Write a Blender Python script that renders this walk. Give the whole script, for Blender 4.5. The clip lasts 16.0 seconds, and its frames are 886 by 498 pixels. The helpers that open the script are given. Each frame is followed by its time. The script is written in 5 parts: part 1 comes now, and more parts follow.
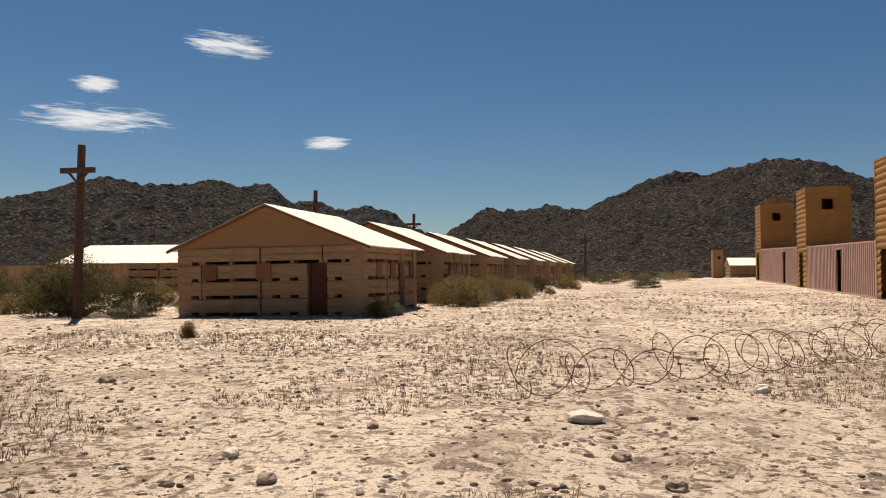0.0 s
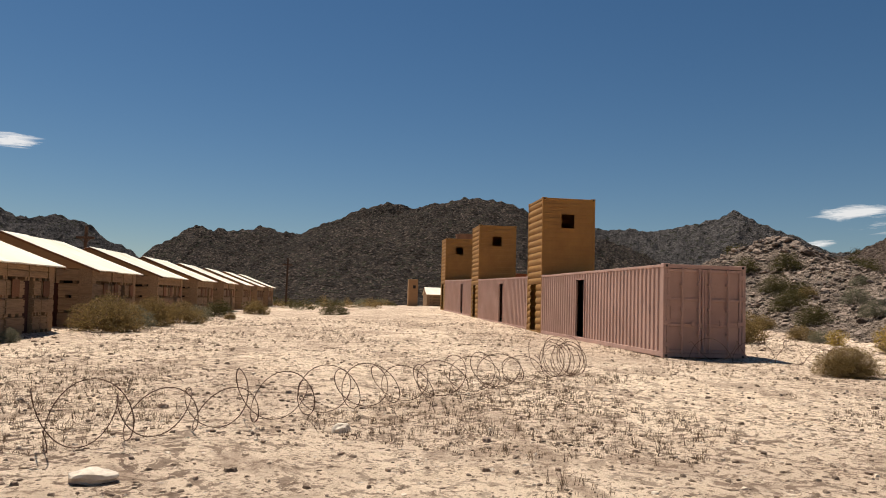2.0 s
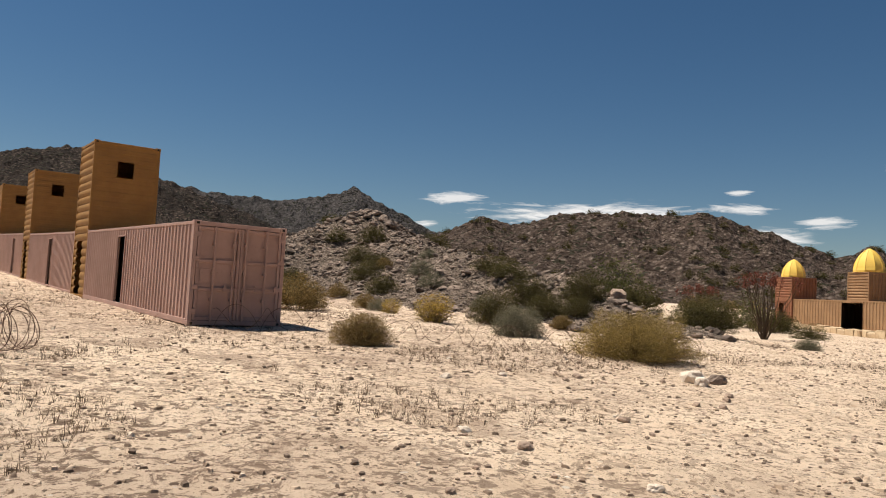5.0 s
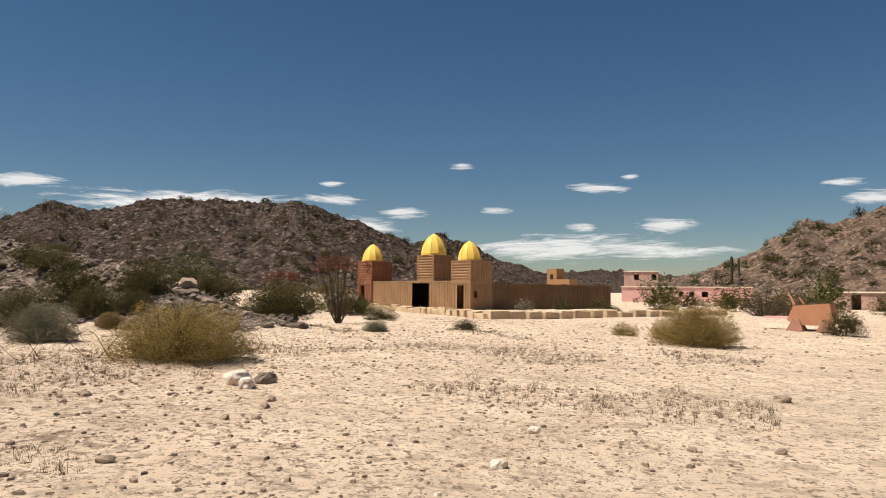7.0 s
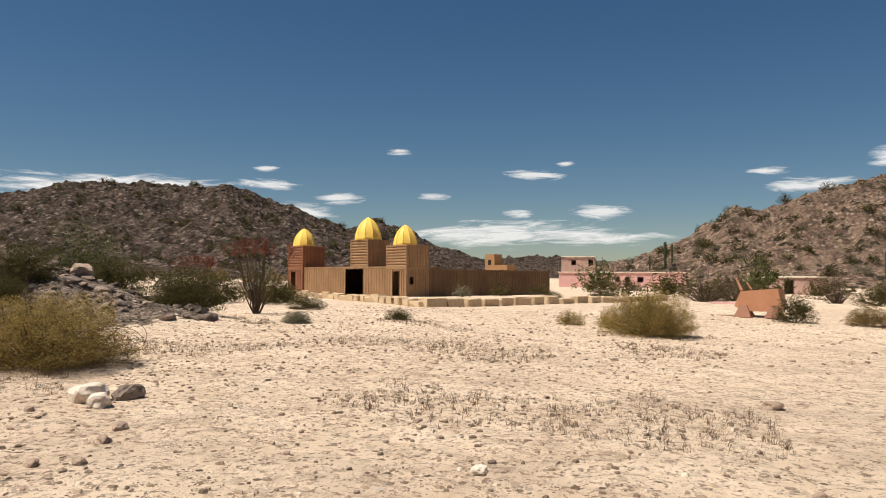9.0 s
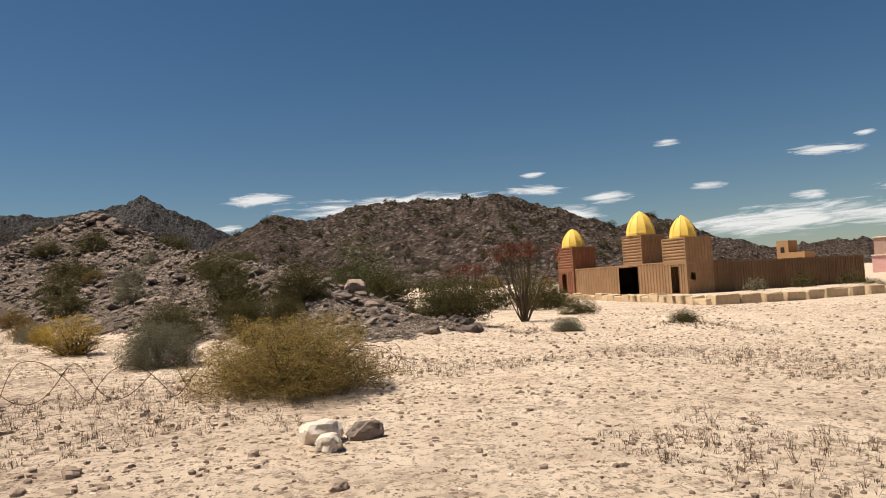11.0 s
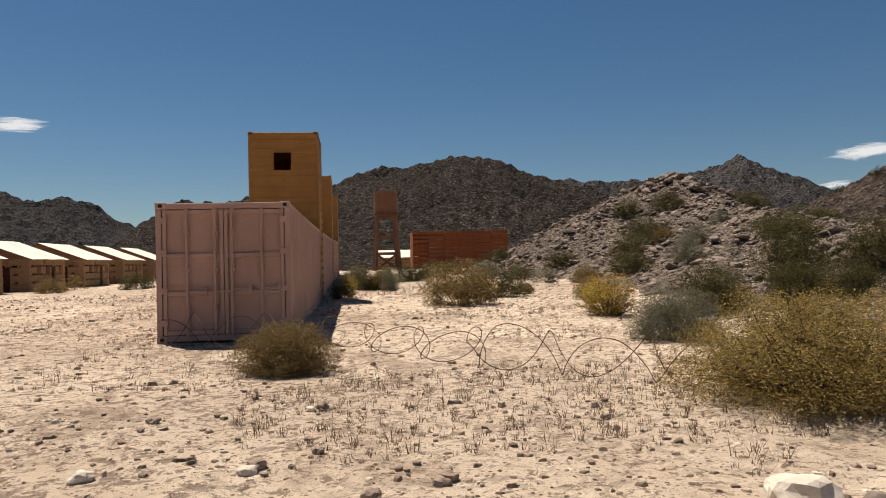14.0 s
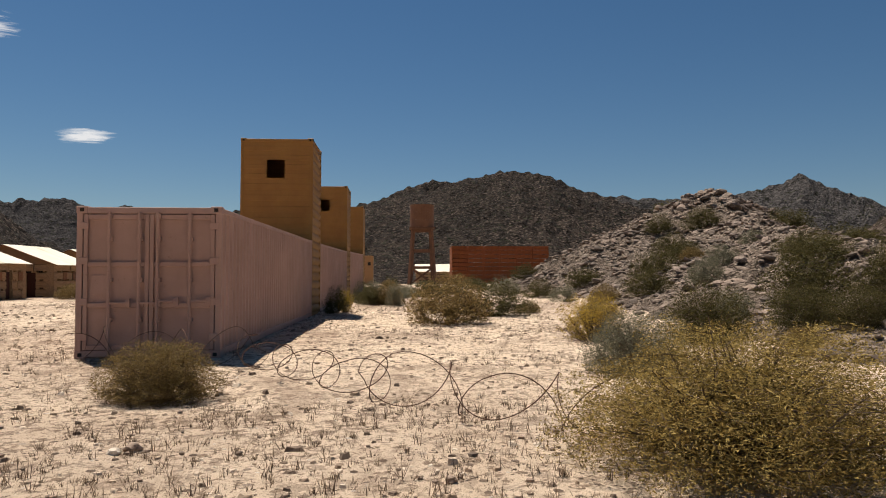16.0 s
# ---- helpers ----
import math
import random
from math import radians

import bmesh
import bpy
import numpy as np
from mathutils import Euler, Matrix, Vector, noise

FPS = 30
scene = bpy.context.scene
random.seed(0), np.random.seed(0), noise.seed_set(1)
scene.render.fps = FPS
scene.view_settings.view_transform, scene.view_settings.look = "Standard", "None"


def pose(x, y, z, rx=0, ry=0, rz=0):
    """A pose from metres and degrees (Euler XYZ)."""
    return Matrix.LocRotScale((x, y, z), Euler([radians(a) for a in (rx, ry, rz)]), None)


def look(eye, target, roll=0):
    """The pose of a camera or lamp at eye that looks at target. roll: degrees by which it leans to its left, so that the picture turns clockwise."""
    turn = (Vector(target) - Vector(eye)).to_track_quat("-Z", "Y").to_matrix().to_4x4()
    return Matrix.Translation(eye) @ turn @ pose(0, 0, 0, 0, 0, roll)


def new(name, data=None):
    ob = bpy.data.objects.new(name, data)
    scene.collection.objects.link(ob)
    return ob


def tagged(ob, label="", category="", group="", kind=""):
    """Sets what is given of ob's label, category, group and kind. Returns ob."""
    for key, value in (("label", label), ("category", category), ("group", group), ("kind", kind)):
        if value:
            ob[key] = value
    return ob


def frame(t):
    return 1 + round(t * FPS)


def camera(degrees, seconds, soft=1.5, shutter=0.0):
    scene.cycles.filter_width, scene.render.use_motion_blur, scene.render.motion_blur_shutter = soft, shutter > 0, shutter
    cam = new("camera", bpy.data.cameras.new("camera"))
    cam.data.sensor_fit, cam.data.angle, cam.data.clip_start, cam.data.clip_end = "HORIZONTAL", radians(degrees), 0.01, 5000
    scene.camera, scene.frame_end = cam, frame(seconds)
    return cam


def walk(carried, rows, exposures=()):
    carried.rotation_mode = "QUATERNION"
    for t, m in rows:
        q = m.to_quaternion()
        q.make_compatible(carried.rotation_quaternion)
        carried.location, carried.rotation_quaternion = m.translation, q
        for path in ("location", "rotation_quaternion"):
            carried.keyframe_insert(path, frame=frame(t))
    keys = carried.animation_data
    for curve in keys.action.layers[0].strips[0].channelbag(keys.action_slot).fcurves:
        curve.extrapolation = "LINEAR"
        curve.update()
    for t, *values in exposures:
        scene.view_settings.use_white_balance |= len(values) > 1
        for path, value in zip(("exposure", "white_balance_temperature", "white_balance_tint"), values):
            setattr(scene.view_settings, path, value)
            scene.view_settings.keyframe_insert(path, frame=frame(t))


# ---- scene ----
cam = camera(62.4, 16.0, 1.0)
PATH = [
    (0, (1.147, -1.865, 1.092), (0.669, 0.075, 1.175), 0.1),
    (0.5, (1.526, -1.572, 1.109), (1.159, 0.392, 1.195), 1.6),
    (1, (1.914, -1.298, 1.136), (1.79, 0.696, 1.229), 2.1),
    (1.5, (2.31, -1.03, 1.164), (2.435, 0.962, 1.293), 1.9),
    (2, (2.739, -0.858, 1.187), (3.021, 1.116, 1.348), 1.6),
    (2.5, (3.157, -0.714, 1.19), (3.505, 1.247, 1.366), 1.7),
    (3, (3.588, -0.537, 1.18), (3.977, 1.418, 1.344), 1.5),
    (3.5, (4.058, -0.346, 1.156), (4.498, 1.6, 1.294), 1.2),
    (4, (4.563, -0.097, 1.158), (5.1, 1.827, 1.267), -0.1),
    (4.5, (5.131, 0.162, 1.171), (6.004, 1.958, 1.28), 1.4),
    (5, (5.791, 0.306, 1.172), (6.991, 1.902, 1.286), 3.0),
    (5.2, (6.053, 0.354, 1.172), (7.374, 1.851, 1.288), 3.0),
    (7.5, (8.871, 1.15, 1.224), (10.764, 1.791, 1.321), 0.3),
    (8, (9.48, 1.332, 1.223), (11.393, 1.911, 1.303), 0.5),
    (10.3, (12.169, 2.272, 1.227), (13.987, 3.102, 1.292), -2.2),
    (10.5, (12.368, 2.378, 1.223), (14.135, 3.313, 1.289), -2.7),
    (11, (12.832, 2.672, 1.228), (14.396, 3.914, 1.33), -3.2),
    (11.5, (13.244, 2.943, 1.25), (14.541, 4.459, 1.384), -3.1),
    (12, (13.673, 3.144, 1.258), (14.68, 4.868, 1.374), -2.9),
    (12.5, (14.042, 3.429, 1.247), (14.834, 5.264, 1.331), -2.4),
    (13, (14.442, 3.697, 1.243), (15.055, 5.599, 1.317), -1.9),
    (13.5, (14.871, 3.956, 1.239), (15.299, 5.909, 1.304), -1.6),
    (14, (15.275, 4.262, 1.23), (15.516, 6.246, 1.287), -1.4),
    (14.5, (15.71, 4.593, 1.233), (15.788, 6.591, 1.287), -1.5),
    (15, (16.185, 4.922, 1.236), (16.203, 6.92, 1.315), -1.3),
    (15.5, (16.698, 5.232, 1.235), (16.751, 7.229, 1.337), -0.8),
    (16, (17.259, 5.516, 1.243), (17.36, 7.511, 1.342), -0.0),
]
walk(cam, [(t, look(eye, target, roll)) for t, eye, target, roll in PATH], [(0.0, 0.42), (16.0, 0.42)])

# ---- world, sun ----
SUN_DIR = Vector((-0.263, 0.350, 0.899)).normalized()
world = bpy.data.worlds.new("desert_sky")
scene.world = world
world.use_nodes = True
_nt = world.node_tree
_bg = _nt.nodes["Background"]
_sky = _nt.nodes.new("ShaderNodeTexSky")
_sky.sky_type = "NISHITA"
_sky.sun_disc = False
_sky.sun_elevation = math.asin(SUN_DIR.z)
_sky.sun_rotation = math.atan2(SUN_DIR.x, SUN_DIR.y)
_sky.altitude = 400
_sky.air_density, _sky.dust_density, _sky.ozone_density = 1.0, 0.15, 2.2
_hs = _nt.nodes.new("ShaderNodeHueSaturation")
_hs.inputs["Hue"].default_value = 0.498
_hs.inputs["Value"].default_value = 0.83
_hs.inputs["Saturation"].default_value = 1.22
_nt.links.new(_sky.outputs[0], _hs.inputs["Color"])
_nt.links.new(_hs.outputs[0], _bg.inputs[0])
_bg.inputs[1].default_value = 0.05

sun_data = bpy.data.lights.new("sun", "SUN")
sun_data.energy = 5.0
sun_data.angle = radians(0.55)
sun_data.color = (1.0, 0.925, 0.82)
sun = new("sun", sun_data)
sun.matrix_world = look((0, 0, 60), Vector((0, 0, 60)) - SUN_DIR)


# ---- materials ----
class Mat:
    """A small node builder."""

    def __init__(self, name, rough=0.8, metal=0.0):
        self.m = bpy.data.materials.new(name)
        self.m.use_nodes = True
        self.nt = self.m.node_tree
        self.b = self.nt.nodes["Principled BSDF"]
        self.b.inputs["Roughness"].default_value = rough
        self.b.inputs["Metallic"].default_value = metal
        self.b.inputs["Specular IOR Level"].default_value = 0.25
        self.h = None
        self.co = self.nt.nodes.new("ShaderNodeTexCoord")
        self.space = self.co.outputs["Object"]

    def n(self, kind, **kw):
        nd = self.nt.nodes.new(kind)
        for k, v in kw.items():
            nd.inputs[k].default_value = v
        return nd

    def link(self, a, b):
        self.nt.links.new(a, b)

    def stretch(self, sx, sy, sz):
        mp = self.n("ShaderNodeMapping", Scale=(sx, sy, sz))
        self.link(self.space, mp.inputs[0])
        return mp.outputs[0]

    def noise(self, scale, detail=4, rough=0.6, vec=None, distort=0.0):
        nd = self.n("ShaderNodeTexNoise", Scale=scale, Detail=detail, Roughness=rough, Distortion=distort)
        self.link(vec or self.space, nd.inputs["Vector"])
        return nd.outputs["Fac"]

    def voronoi(self, scale, feature="F1", vec=None, rnd=1.0):
        nd = self.nt.nodes.new("ShaderNodeTexVoronoi")
        nd.feature = feature
        nd.inputs["Scale"].default_value = scale
        nd.inputs["Randomness"].default_value = rnd
        self.link(vec or self.space, nd.inputs["Vector"])
        return nd

    def ramp(self, fac, stops):
        nd = self.nt.nodes.new("ShaderNodeValToRGB")
        el = nd.color_ramp.elements
        while len(el) < len(stops):
            el.new(0.5)
        for e, (p, c) in zip(el, stops):
            e.position = p
            e.color = (*c, 1) if len(c) == 3 else c
        self.link(fac, nd.inputs[0])
        return nd.outputs[0]

    def mix(self, fac, a, b, blend="MIX"):
        nd = self.nt.nodes.new("ShaderNodeMix")
        nd.data_type = "RGBA"
        nd.blend_type = blend
        for v, i in ((fac, 0), (a, 6), (b, 7)):
            if isinstance(v, (int, float)):
                nd.inputs[i].default_value = v
            elif isinstance(v, tuple):
                nd.inputs[i].default_value = (*v, 1)
            else:
                self.link(v, nd.inputs[i])
        return nd.outputs[2]

    def math(self, op, a, b=0.0):
        nd = self.nt.nodes.new("ShaderNodeMath")
        nd.operation = op
        for i, v in enumerate((a, b)):
            if isinstance(v, (int, float)):
                nd.inputs[i].default_value = v
            else:
                self.link(v, nd.inputs[i])
        return nd.outputs[0]

    def random(self):
        return self.nt.nodes.new("ShaderNodeObjectInfo").outputs["Random"]

    def island(self):
        return self.nt.nodes.new("ShaderNodeNewGeometry").outputs["Random Per Island"]

    def color(self, c):
        if isinstance(c, tuple):
            self.b.inputs["Base Color"].default_value = (*c, 1)
        else:
            self.link(c, self.b.inputs["Base Color"])

    def bump(self, height, dist, strength=1.0):
        nd = self.n("ShaderNodeBump", Distance=dist, Strength=strength)
        self.link(height, nd.inputs["Height"])
        if self.h:
            self.link(self.h, nd.inputs["Normal"])
        self.h = nd.outputs[0]
        self.link(self.h, self.b.inputs["Normal"])
        return self


def painted(name, base, dark, rust=(0.16, 0.075, 0.04), rough=0.6, amount=0.5):
    """Old matt paint on steel: faded patches, streaks, specks of rust."""
    k = Mat(name, rough)
    fade = k.noise(0.9, 5, 0.65)
    streak = k.noise(1.0, 4, 0.6, k.stretch(7, 7, 0.5))
    c = k.mix(k.ramp(fade, [(0.3, (0, 0, 0)), (0.72, (1, 1, 1))]), dark, base)
    c = k.mix(k.math("MULTIPLY", k.ramp(streak, [(0.5, (0, 0, 0)), (0.75, (1, 1, 1))]), 0.3), c, dark)
    speck = k.noise(9.0, 6, 0.7)
    c = k.mix(k.math("MULTIPLY", k.ramp(speck, [(0.62, (0, 0, 0)), (0.72, (1, 1, 1))]), amount), c, rust)
    k.color(c)
    k.bump(k.noise(30, 3), 0.002)
    return k.m


M = {}
M["pink"] = painted("pink_paint", (0.475, 0.305, 0.25), (0.36, 0.226, 0.182), amount=0.4)
M["pink_pale"] = painted("pale_pink_paint", (0.75, 0.44, 0.40), (0.64, 0.36, 0.32), amount=0.1)
M["ochre"] = painted("ochre_paint", (0.33, 0.172, 0.046), (0.245, 0.122, 0.033), amount=0.3)
M["tan_steel"] = painted("tan_steel_paint", (0.36, 0.22, 0.115), (0.26, 0.152, 0.078), amount=0.3)
M["red_steel"] = painted("red_brown_paint", (0.28, 0.125, 0.068), (0.21, 0.088, 0.048), amount=0.3)
M["rust_tank"] = painted("rusty_tank", (0.21, 0.105, 0.056), (0.14, 0.066, 0.036), amount=0.5)
# tan steel darkened: the side wall's shade is put into the colour
M["shade_steel"] = painted("shade_darkened_steel_paint", (0.20, 0.115, 0.058), (0.15, 0.085, 0.043), amount=0.3)
M["gold"] = painted("yellow_dome_paint", (0.86, 0.60, 0.14), (0.80, 0.53, 0.10), amount=0.02)


# near-black: the shade inside openings is put into the colour
def _black():
    k = Mat("dark_interior", 0.9)
    k.color(k.mix(k.noise(2, 3), (0.02, 0.016, 0.013), (0.035, 0.028, 0.022)))
    return k.m


M["black"] = _black()


def wood(name, base, dark, grain_axis="x", rough=0.85, per="object"):
    k = Mat(name, rough)
    st = {"x": (0.8, 9, 14), "y": (9, 0.8, 14), "z": (9, 9, 0.8)}[grain_axis]
    g = k.noise(2.2, 6, 0.65, k.stretch(*st), 0.4)
    c = k.mix(k.ramp(g, [(0.3, (0, 0, 0)), (0.7, (1, 1, 1))]), dark, base)
    r = k.random() if per == "object" else k.island()
    tint = k.ramp(r, [(0.0, (0.72, 0.70, 0.68)), (0.5, (1.0, 0.98, 0.95)), (1.0, (1.2, 1.15, 1.08))])
    c = k.mix(1.0, c, tint, "MULTIPLY")
    st2 = k.noise(1.6, 4, 0.6)
    c = k.mix(k.math("MULTIPLY", k.ramp(st2, [(0.5, (0, 0, 0)), (0.72, (1, 1, 1))]), 0.45), c, dark)
    k.color(c)
    k.bump(g, 0.006)
    return k.m


M["crate"] = wood("weathered_crate_wood", (0.40, 0.265, 0.155), (0.20, 0.125, 0.068), per="island")
M["plywood"] = wood("brown_plywood", (0.35, 0.205, 0.102), (0.29, 0.165, 0.08))
M["cover"] = wood("red_brown_board", (0.24, 0.112, 0.056), (0.17, 0.078, 0.04))
M["door_wood"] = wood("dark_red_door_wood", (0.085, 0.03, 0.02), (0.05, 0.018, 0.012), "z")
M["pole"] = wood("dark_creosoted_wood", (0.10, 0.055, 0.035), (0.05, 0.028, 0.018), "z")
M["tower_wood"] = wood("weathered_brown_timber", (0.19, 0.10, 0.06), (0.11, 0.055, 0.035), "z")
M["red_wood"] = wood("orange_red_crate_wood", (0.29, 0.092, 0.032), (0.15, 0.045, 0.018), per="island")


def _roof():
    k = Mat("cream_roof_sheet", 0.7)
    f = k.noise(0.7, 5, 0.6)
    s = k.noise(1.2, 4, 0.6, k.stretch(1.0, 8, 1))
    c = k.mix(k.ramp(f, [(0.3, (0, 0, 0)), (0.7, (1, 1, 1))]), (0.72, 0.65, 0.50), (0.86, 0.80, 0.66))
    c = k.mix(k.math("MULTIPLY", s, 0.25), c, (0.60, 0.50, 0.36))
    k.color(c)
    k.bump(k.noise(4, 3), 0.01)
    return k.m


M["roof"] = _roof()


def _sand():
    k = Mat("sandy_desert_ground", 0.95)
    k.b.inputs["Specular IOR Level"].default_value = 0.1
    big = k.noise(0.13, 5, 0.6)
    mid = k.noise(1.1, 6, 0.65)
    grit = k.noise(9.0, 8, 0.74, None, 0.6)
    crumb = k.noise(30.0, 5, 0.75)
    # the open flat to the south-east is worn bare, the ground by the buildings is littered
    sep = k.nt.nodes.new("ShaderNodeSeparateXYZ")
    k.link(k.space, sep.inputs[0])
    bare = k.nt.nodes.new("ShaderNodeMapRange")
    bare.inputs["From Min"].default_value, bare.inputs["From Max"].default_value = 1.0, 12.0
    bare.inputs["To Min"].default_value, bare.inputs["To Max"].default_value = 1.0, 0.42
    k.link(k.math("SUBTRACT", sep.outputs[0], k.math("MULTIPLY", sep.outputs[1], 0.8)), bare.inputs[0])
    worn = bare.outputs[0]
    c = k.mix(k.ramp(mid, [(0.3, (0, 0, 0)), (0.7, (1, 1, 1))]), (0.68, 0.518, 0.366), (0.835, 0.668, 0.50))
    c = k.mix(k.math("MULTIPLY", k.ramp(big, [(0.40, (0, 0, 0)), (0.60, (1, 1, 1))]), k.math("MULTIPLY", worn, 0.65)), c, (0.46, 0.34, 0.25))
    c = k.mix(k.math("MULTIPLY", k.ramp(grit, [(0.55, (0, 0, 0)), (0.58, (1, 1, 1))]), 0.85), c, (0.22, 0.148, 0.10))
    c = k.mix(k.math("MULTIPLY", k.ramp(crumb, [(0.60, (0, 0, 0)), (0.64, (1, 1, 1))]), 0.6), c, (0.22, 0.15, 0.105))
    # small stones set in the crust, at two sizes
    stones = None
    for scale, size, least in ((15.0, 0.26, 0.52), (4.6, 0.17, 0.47)):
        peb = k.voronoi(scale)
        sel = k.math("LESS_THAN", peb.outputs["Distance"], size)
        pick = k.math("GREATER_THAN", k.noise(scale * 0.27, 4, 0.7), least)
        mask = k.math("MULTIPLY", sel, pick)
        tone = k.ramp(peb.outputs["Color"], [(0.15, (0.10, 0.068, 0.05)), (0.5, (0.25, 0.18, 0.13)), (0.8, (0.46, 0.37, 0.29)), (0.95, (0.78, 0.70, 0.60))])
        c = k.mix(mask, c, tone)
        stones = k.math("MAXIMUM", stones, mask) if stones else mask
    # plant litter, thick by the containers and barracks, thin on the worn flat to the east
    litter = k.noise(3.4, 9, 0.76, None, 1.2)
    zone = k.noise(0.24, 4, 0.62)
    lm = k.math("MULTIPLY", k.ramp(litter, [(0.525, (0, 0, 0)), (0.555, (1, 1, 1))]), k.ramp(zone, [(0.34, (0.45, 0.45, 0.45)), (0.54, (1, 1, 1))]))
    lm = k.math("MULTIPLY", lm, worn)
    c = k.mix(k.math("MULTIPLY", lm, 0.92), c, (0.16, 0.105, 0.074))
    # broad patches of trodden brown stubble
    patch = k.noise(0.75, 7, 0.7, k.stretch(1.0, 0.6, 1.0), 0.8)
    c = k.mix(k.math("MULTIPLY", k.ramp(patch, [(0.52, (0, 0, 0)), (0.61, (1, 1, 1))]), k.math("MULTIPLY", worn, 0.6)), c, (0.27, 0.185, 0.13))
    k.color(c)
    k.bump(k.noise(2.6, 6, 0.7), 0.09, 0.9)
    k.bump(grit, 0.055, 0.9)
    k.bump(crumb, 0.02, 0.8)
    k.bump(stones, 0.03, 0.8)
    return k.m


M["sand"] = _sand()


def rocky(name, a, b, c3, scale=1.0, scrub=0.8):
    """Broken rock: hollows darkened as painted shade, pale boulder faces, dots of dark scrub."""
    k = Mat(name, 0.95)
    k.b.inputs["Specular IOR Level"].default_value = 0.1
    p = k.stretch(scale, scale, scale)
    big = k.noise(0.035, 6, 0.65, p)
    mid = k.noise(0.35, 9, 0.74, p)
    cel = k.voronoi(0.42, "F1", p)
    fine = k.voronoi(1.05, "F1", p)
    c = k.mix(k.ramp(mid, [(0.43, (0, 0, 0)), (0.57, (1, 1, 1))]), a, b)
    pale = k.math("MULTIPLY", k.ramp(fine.outputs["Color"], [(0.5, (0, 0, 0)), (0.75, (1, 1, 1))]), k.ramp(fine.outputs["Distance"], [(0.3, (1, 1, 1)), (0.6, (0, 0, 0))]))
    c = k.mix(k.math("MULTIPLY", pale, 0.85), c, c3)
    c = k.mix(k.math("MULTIPLY", k.ramp(big, [(0.42, (0, 0, 0)), (0.62, (1, 1, 1))]), 0.4), c, a)
    dots = k.math("MULTIPLY", k.math("LESS_THAN", cel.outputs["Distance"], 0.34), k.math("GREATER_THAN", k.noise(0.16, 4, 0.65, p), 0.5))
    c = k.mix(k.math("MULTIPLY", dots, scrub), c, (0.042, 0.042, 0.024))
    k.color(c)
    k.bump(mid, 5.0 / scale, 1.0)
    k.bump(fine.outputs["Distance"], 1.6 / scale, 1.0)
    return k.m


M["hill"] = rocky("dark_rocky_hillside", (0.019, 0.015, 0.012), (0.076, 0.055, 0.043), (0.22, 0.168, 0.133))
# distance haze is put into the colour of these two: greyer, flatter rock
M["hill_far"] = rocky("hazed_rocky_mountain", (0.066, 0.060, 0.058), (0.13, 0.115, 0.108), (0.19, 0.168, 0.155), 0.6)
M["hill_hazed"] = rocky("hazed_rocky_hillside", (0.048, 0.044, 0.046), (0.092, 0.080, 0.077), (0.16, 0.14, 0.128), 0.35)
M["hill_warm"] = rocky("brown_rocky_hillside", (0.066, 0.046, 0.035), (0.165, 0.118, 0.092), (0.33, 0.26, 0.21))
M["hill_tan"] = rocky("tan_stony_hillside", (0.165, 0.108, 0.078), (0.37, 0.252, 0.18), (0.56, 0.42, 0.315), 0.9, 0.85)
M["hill_near"] = rocky("stony_mound_soil", (0.14, 0.105, 0.08), (0.34, 0.26, 0.2), (0.55, 0.44, 0.35), 6.0, 0.35)


def stone(name, a, b):
    k = Mat(name, 0.9)
    g = k.noise(5, 7, 0.7)
    c = k.mix(k.ramp(g, [(0.3, (0, 0, 0)), (0.7, (1, 1, 1))]), a, b)
    r = k.island()
    c = k.mix(1.0, c, k.ramp(r, [(0, (0.5, 0.48, 0.46)), (0.5, (0.95, 0.92, 0.9)), (1, (1.3, 1.22, 1.15))]), "MULTIPLY")
    k.color(c)
    k.bump(g, 0.03, 0.8)
    return k.m


M["stone"] = stone("grey_brown_desert_stone", (0.22, 0.165, 0.125), (0.42, 0.32, 0.245))
M["stone_pale"] = stone("pale_quartz_stone", (0.50, 0.43, 0.35), (0.76, 0.68, 0.57))


def _clod():
    """Loose crumbs: two in five dark brown (stone, painted shadow), the rest pale crusted earth."""
    k = Mat("sandy_earth_clod", 0.95)
    tone = k.ramp(k.island(), [(0.0, (0.07, 0.046, 0.034)), (0.33, (0.17, 0.115, 0.08)), (0.42, (0.40, 0.295, 0.205)), (0.8, (0.62, 0.475, 0.345)), (1.0, (0.80, 0.68, 0.54))])
    c = k.mix(k.math("MULTIPLY", k.noise(22, 5, 0.7), 0.5), tone, (0.42, 0.31, 0.22))
    k.color(c)
    k.bump(k.noise(60, 4, 0.7), 0.008)
    return k.m


M["clod"] = _clod()
M["stone_mound"] = stone("brown_grey_mound_rock", (0.10, 0.077, 0.062), (0.31, 0.243, 0.195))
M["block"] = stone("cut_limestone_block", (0.44, 0.33, 0.20), (0.60, 0.47, 0.31))


def leafy(name, cols, rough=0.75):
    k = Mat(name, rough)
    k.b.inputs["Specular IOR Level"].default_value = 0.15
    r = k.island()
    c = k.ramp(r, [(i / (len(cols) - 1), cc) for i, cc in enumerate(cols)])
    k.color(c)
    tr = k.nt.nodes.new("ShaderNodeBsdfTranslucent")
    k.link(c, tr.inputs[0])
    mx = k.n("ShaderNodeMixShader", Fac=0.35)
    k.link(k.b.outputs[0], mx.inputs[1])
    k.link(tr.outputs[0], mx.inputs[2])
    k.link(mx.outputs[0], k.nt.nodes["Material Output"].inputs[0])
    return k.m


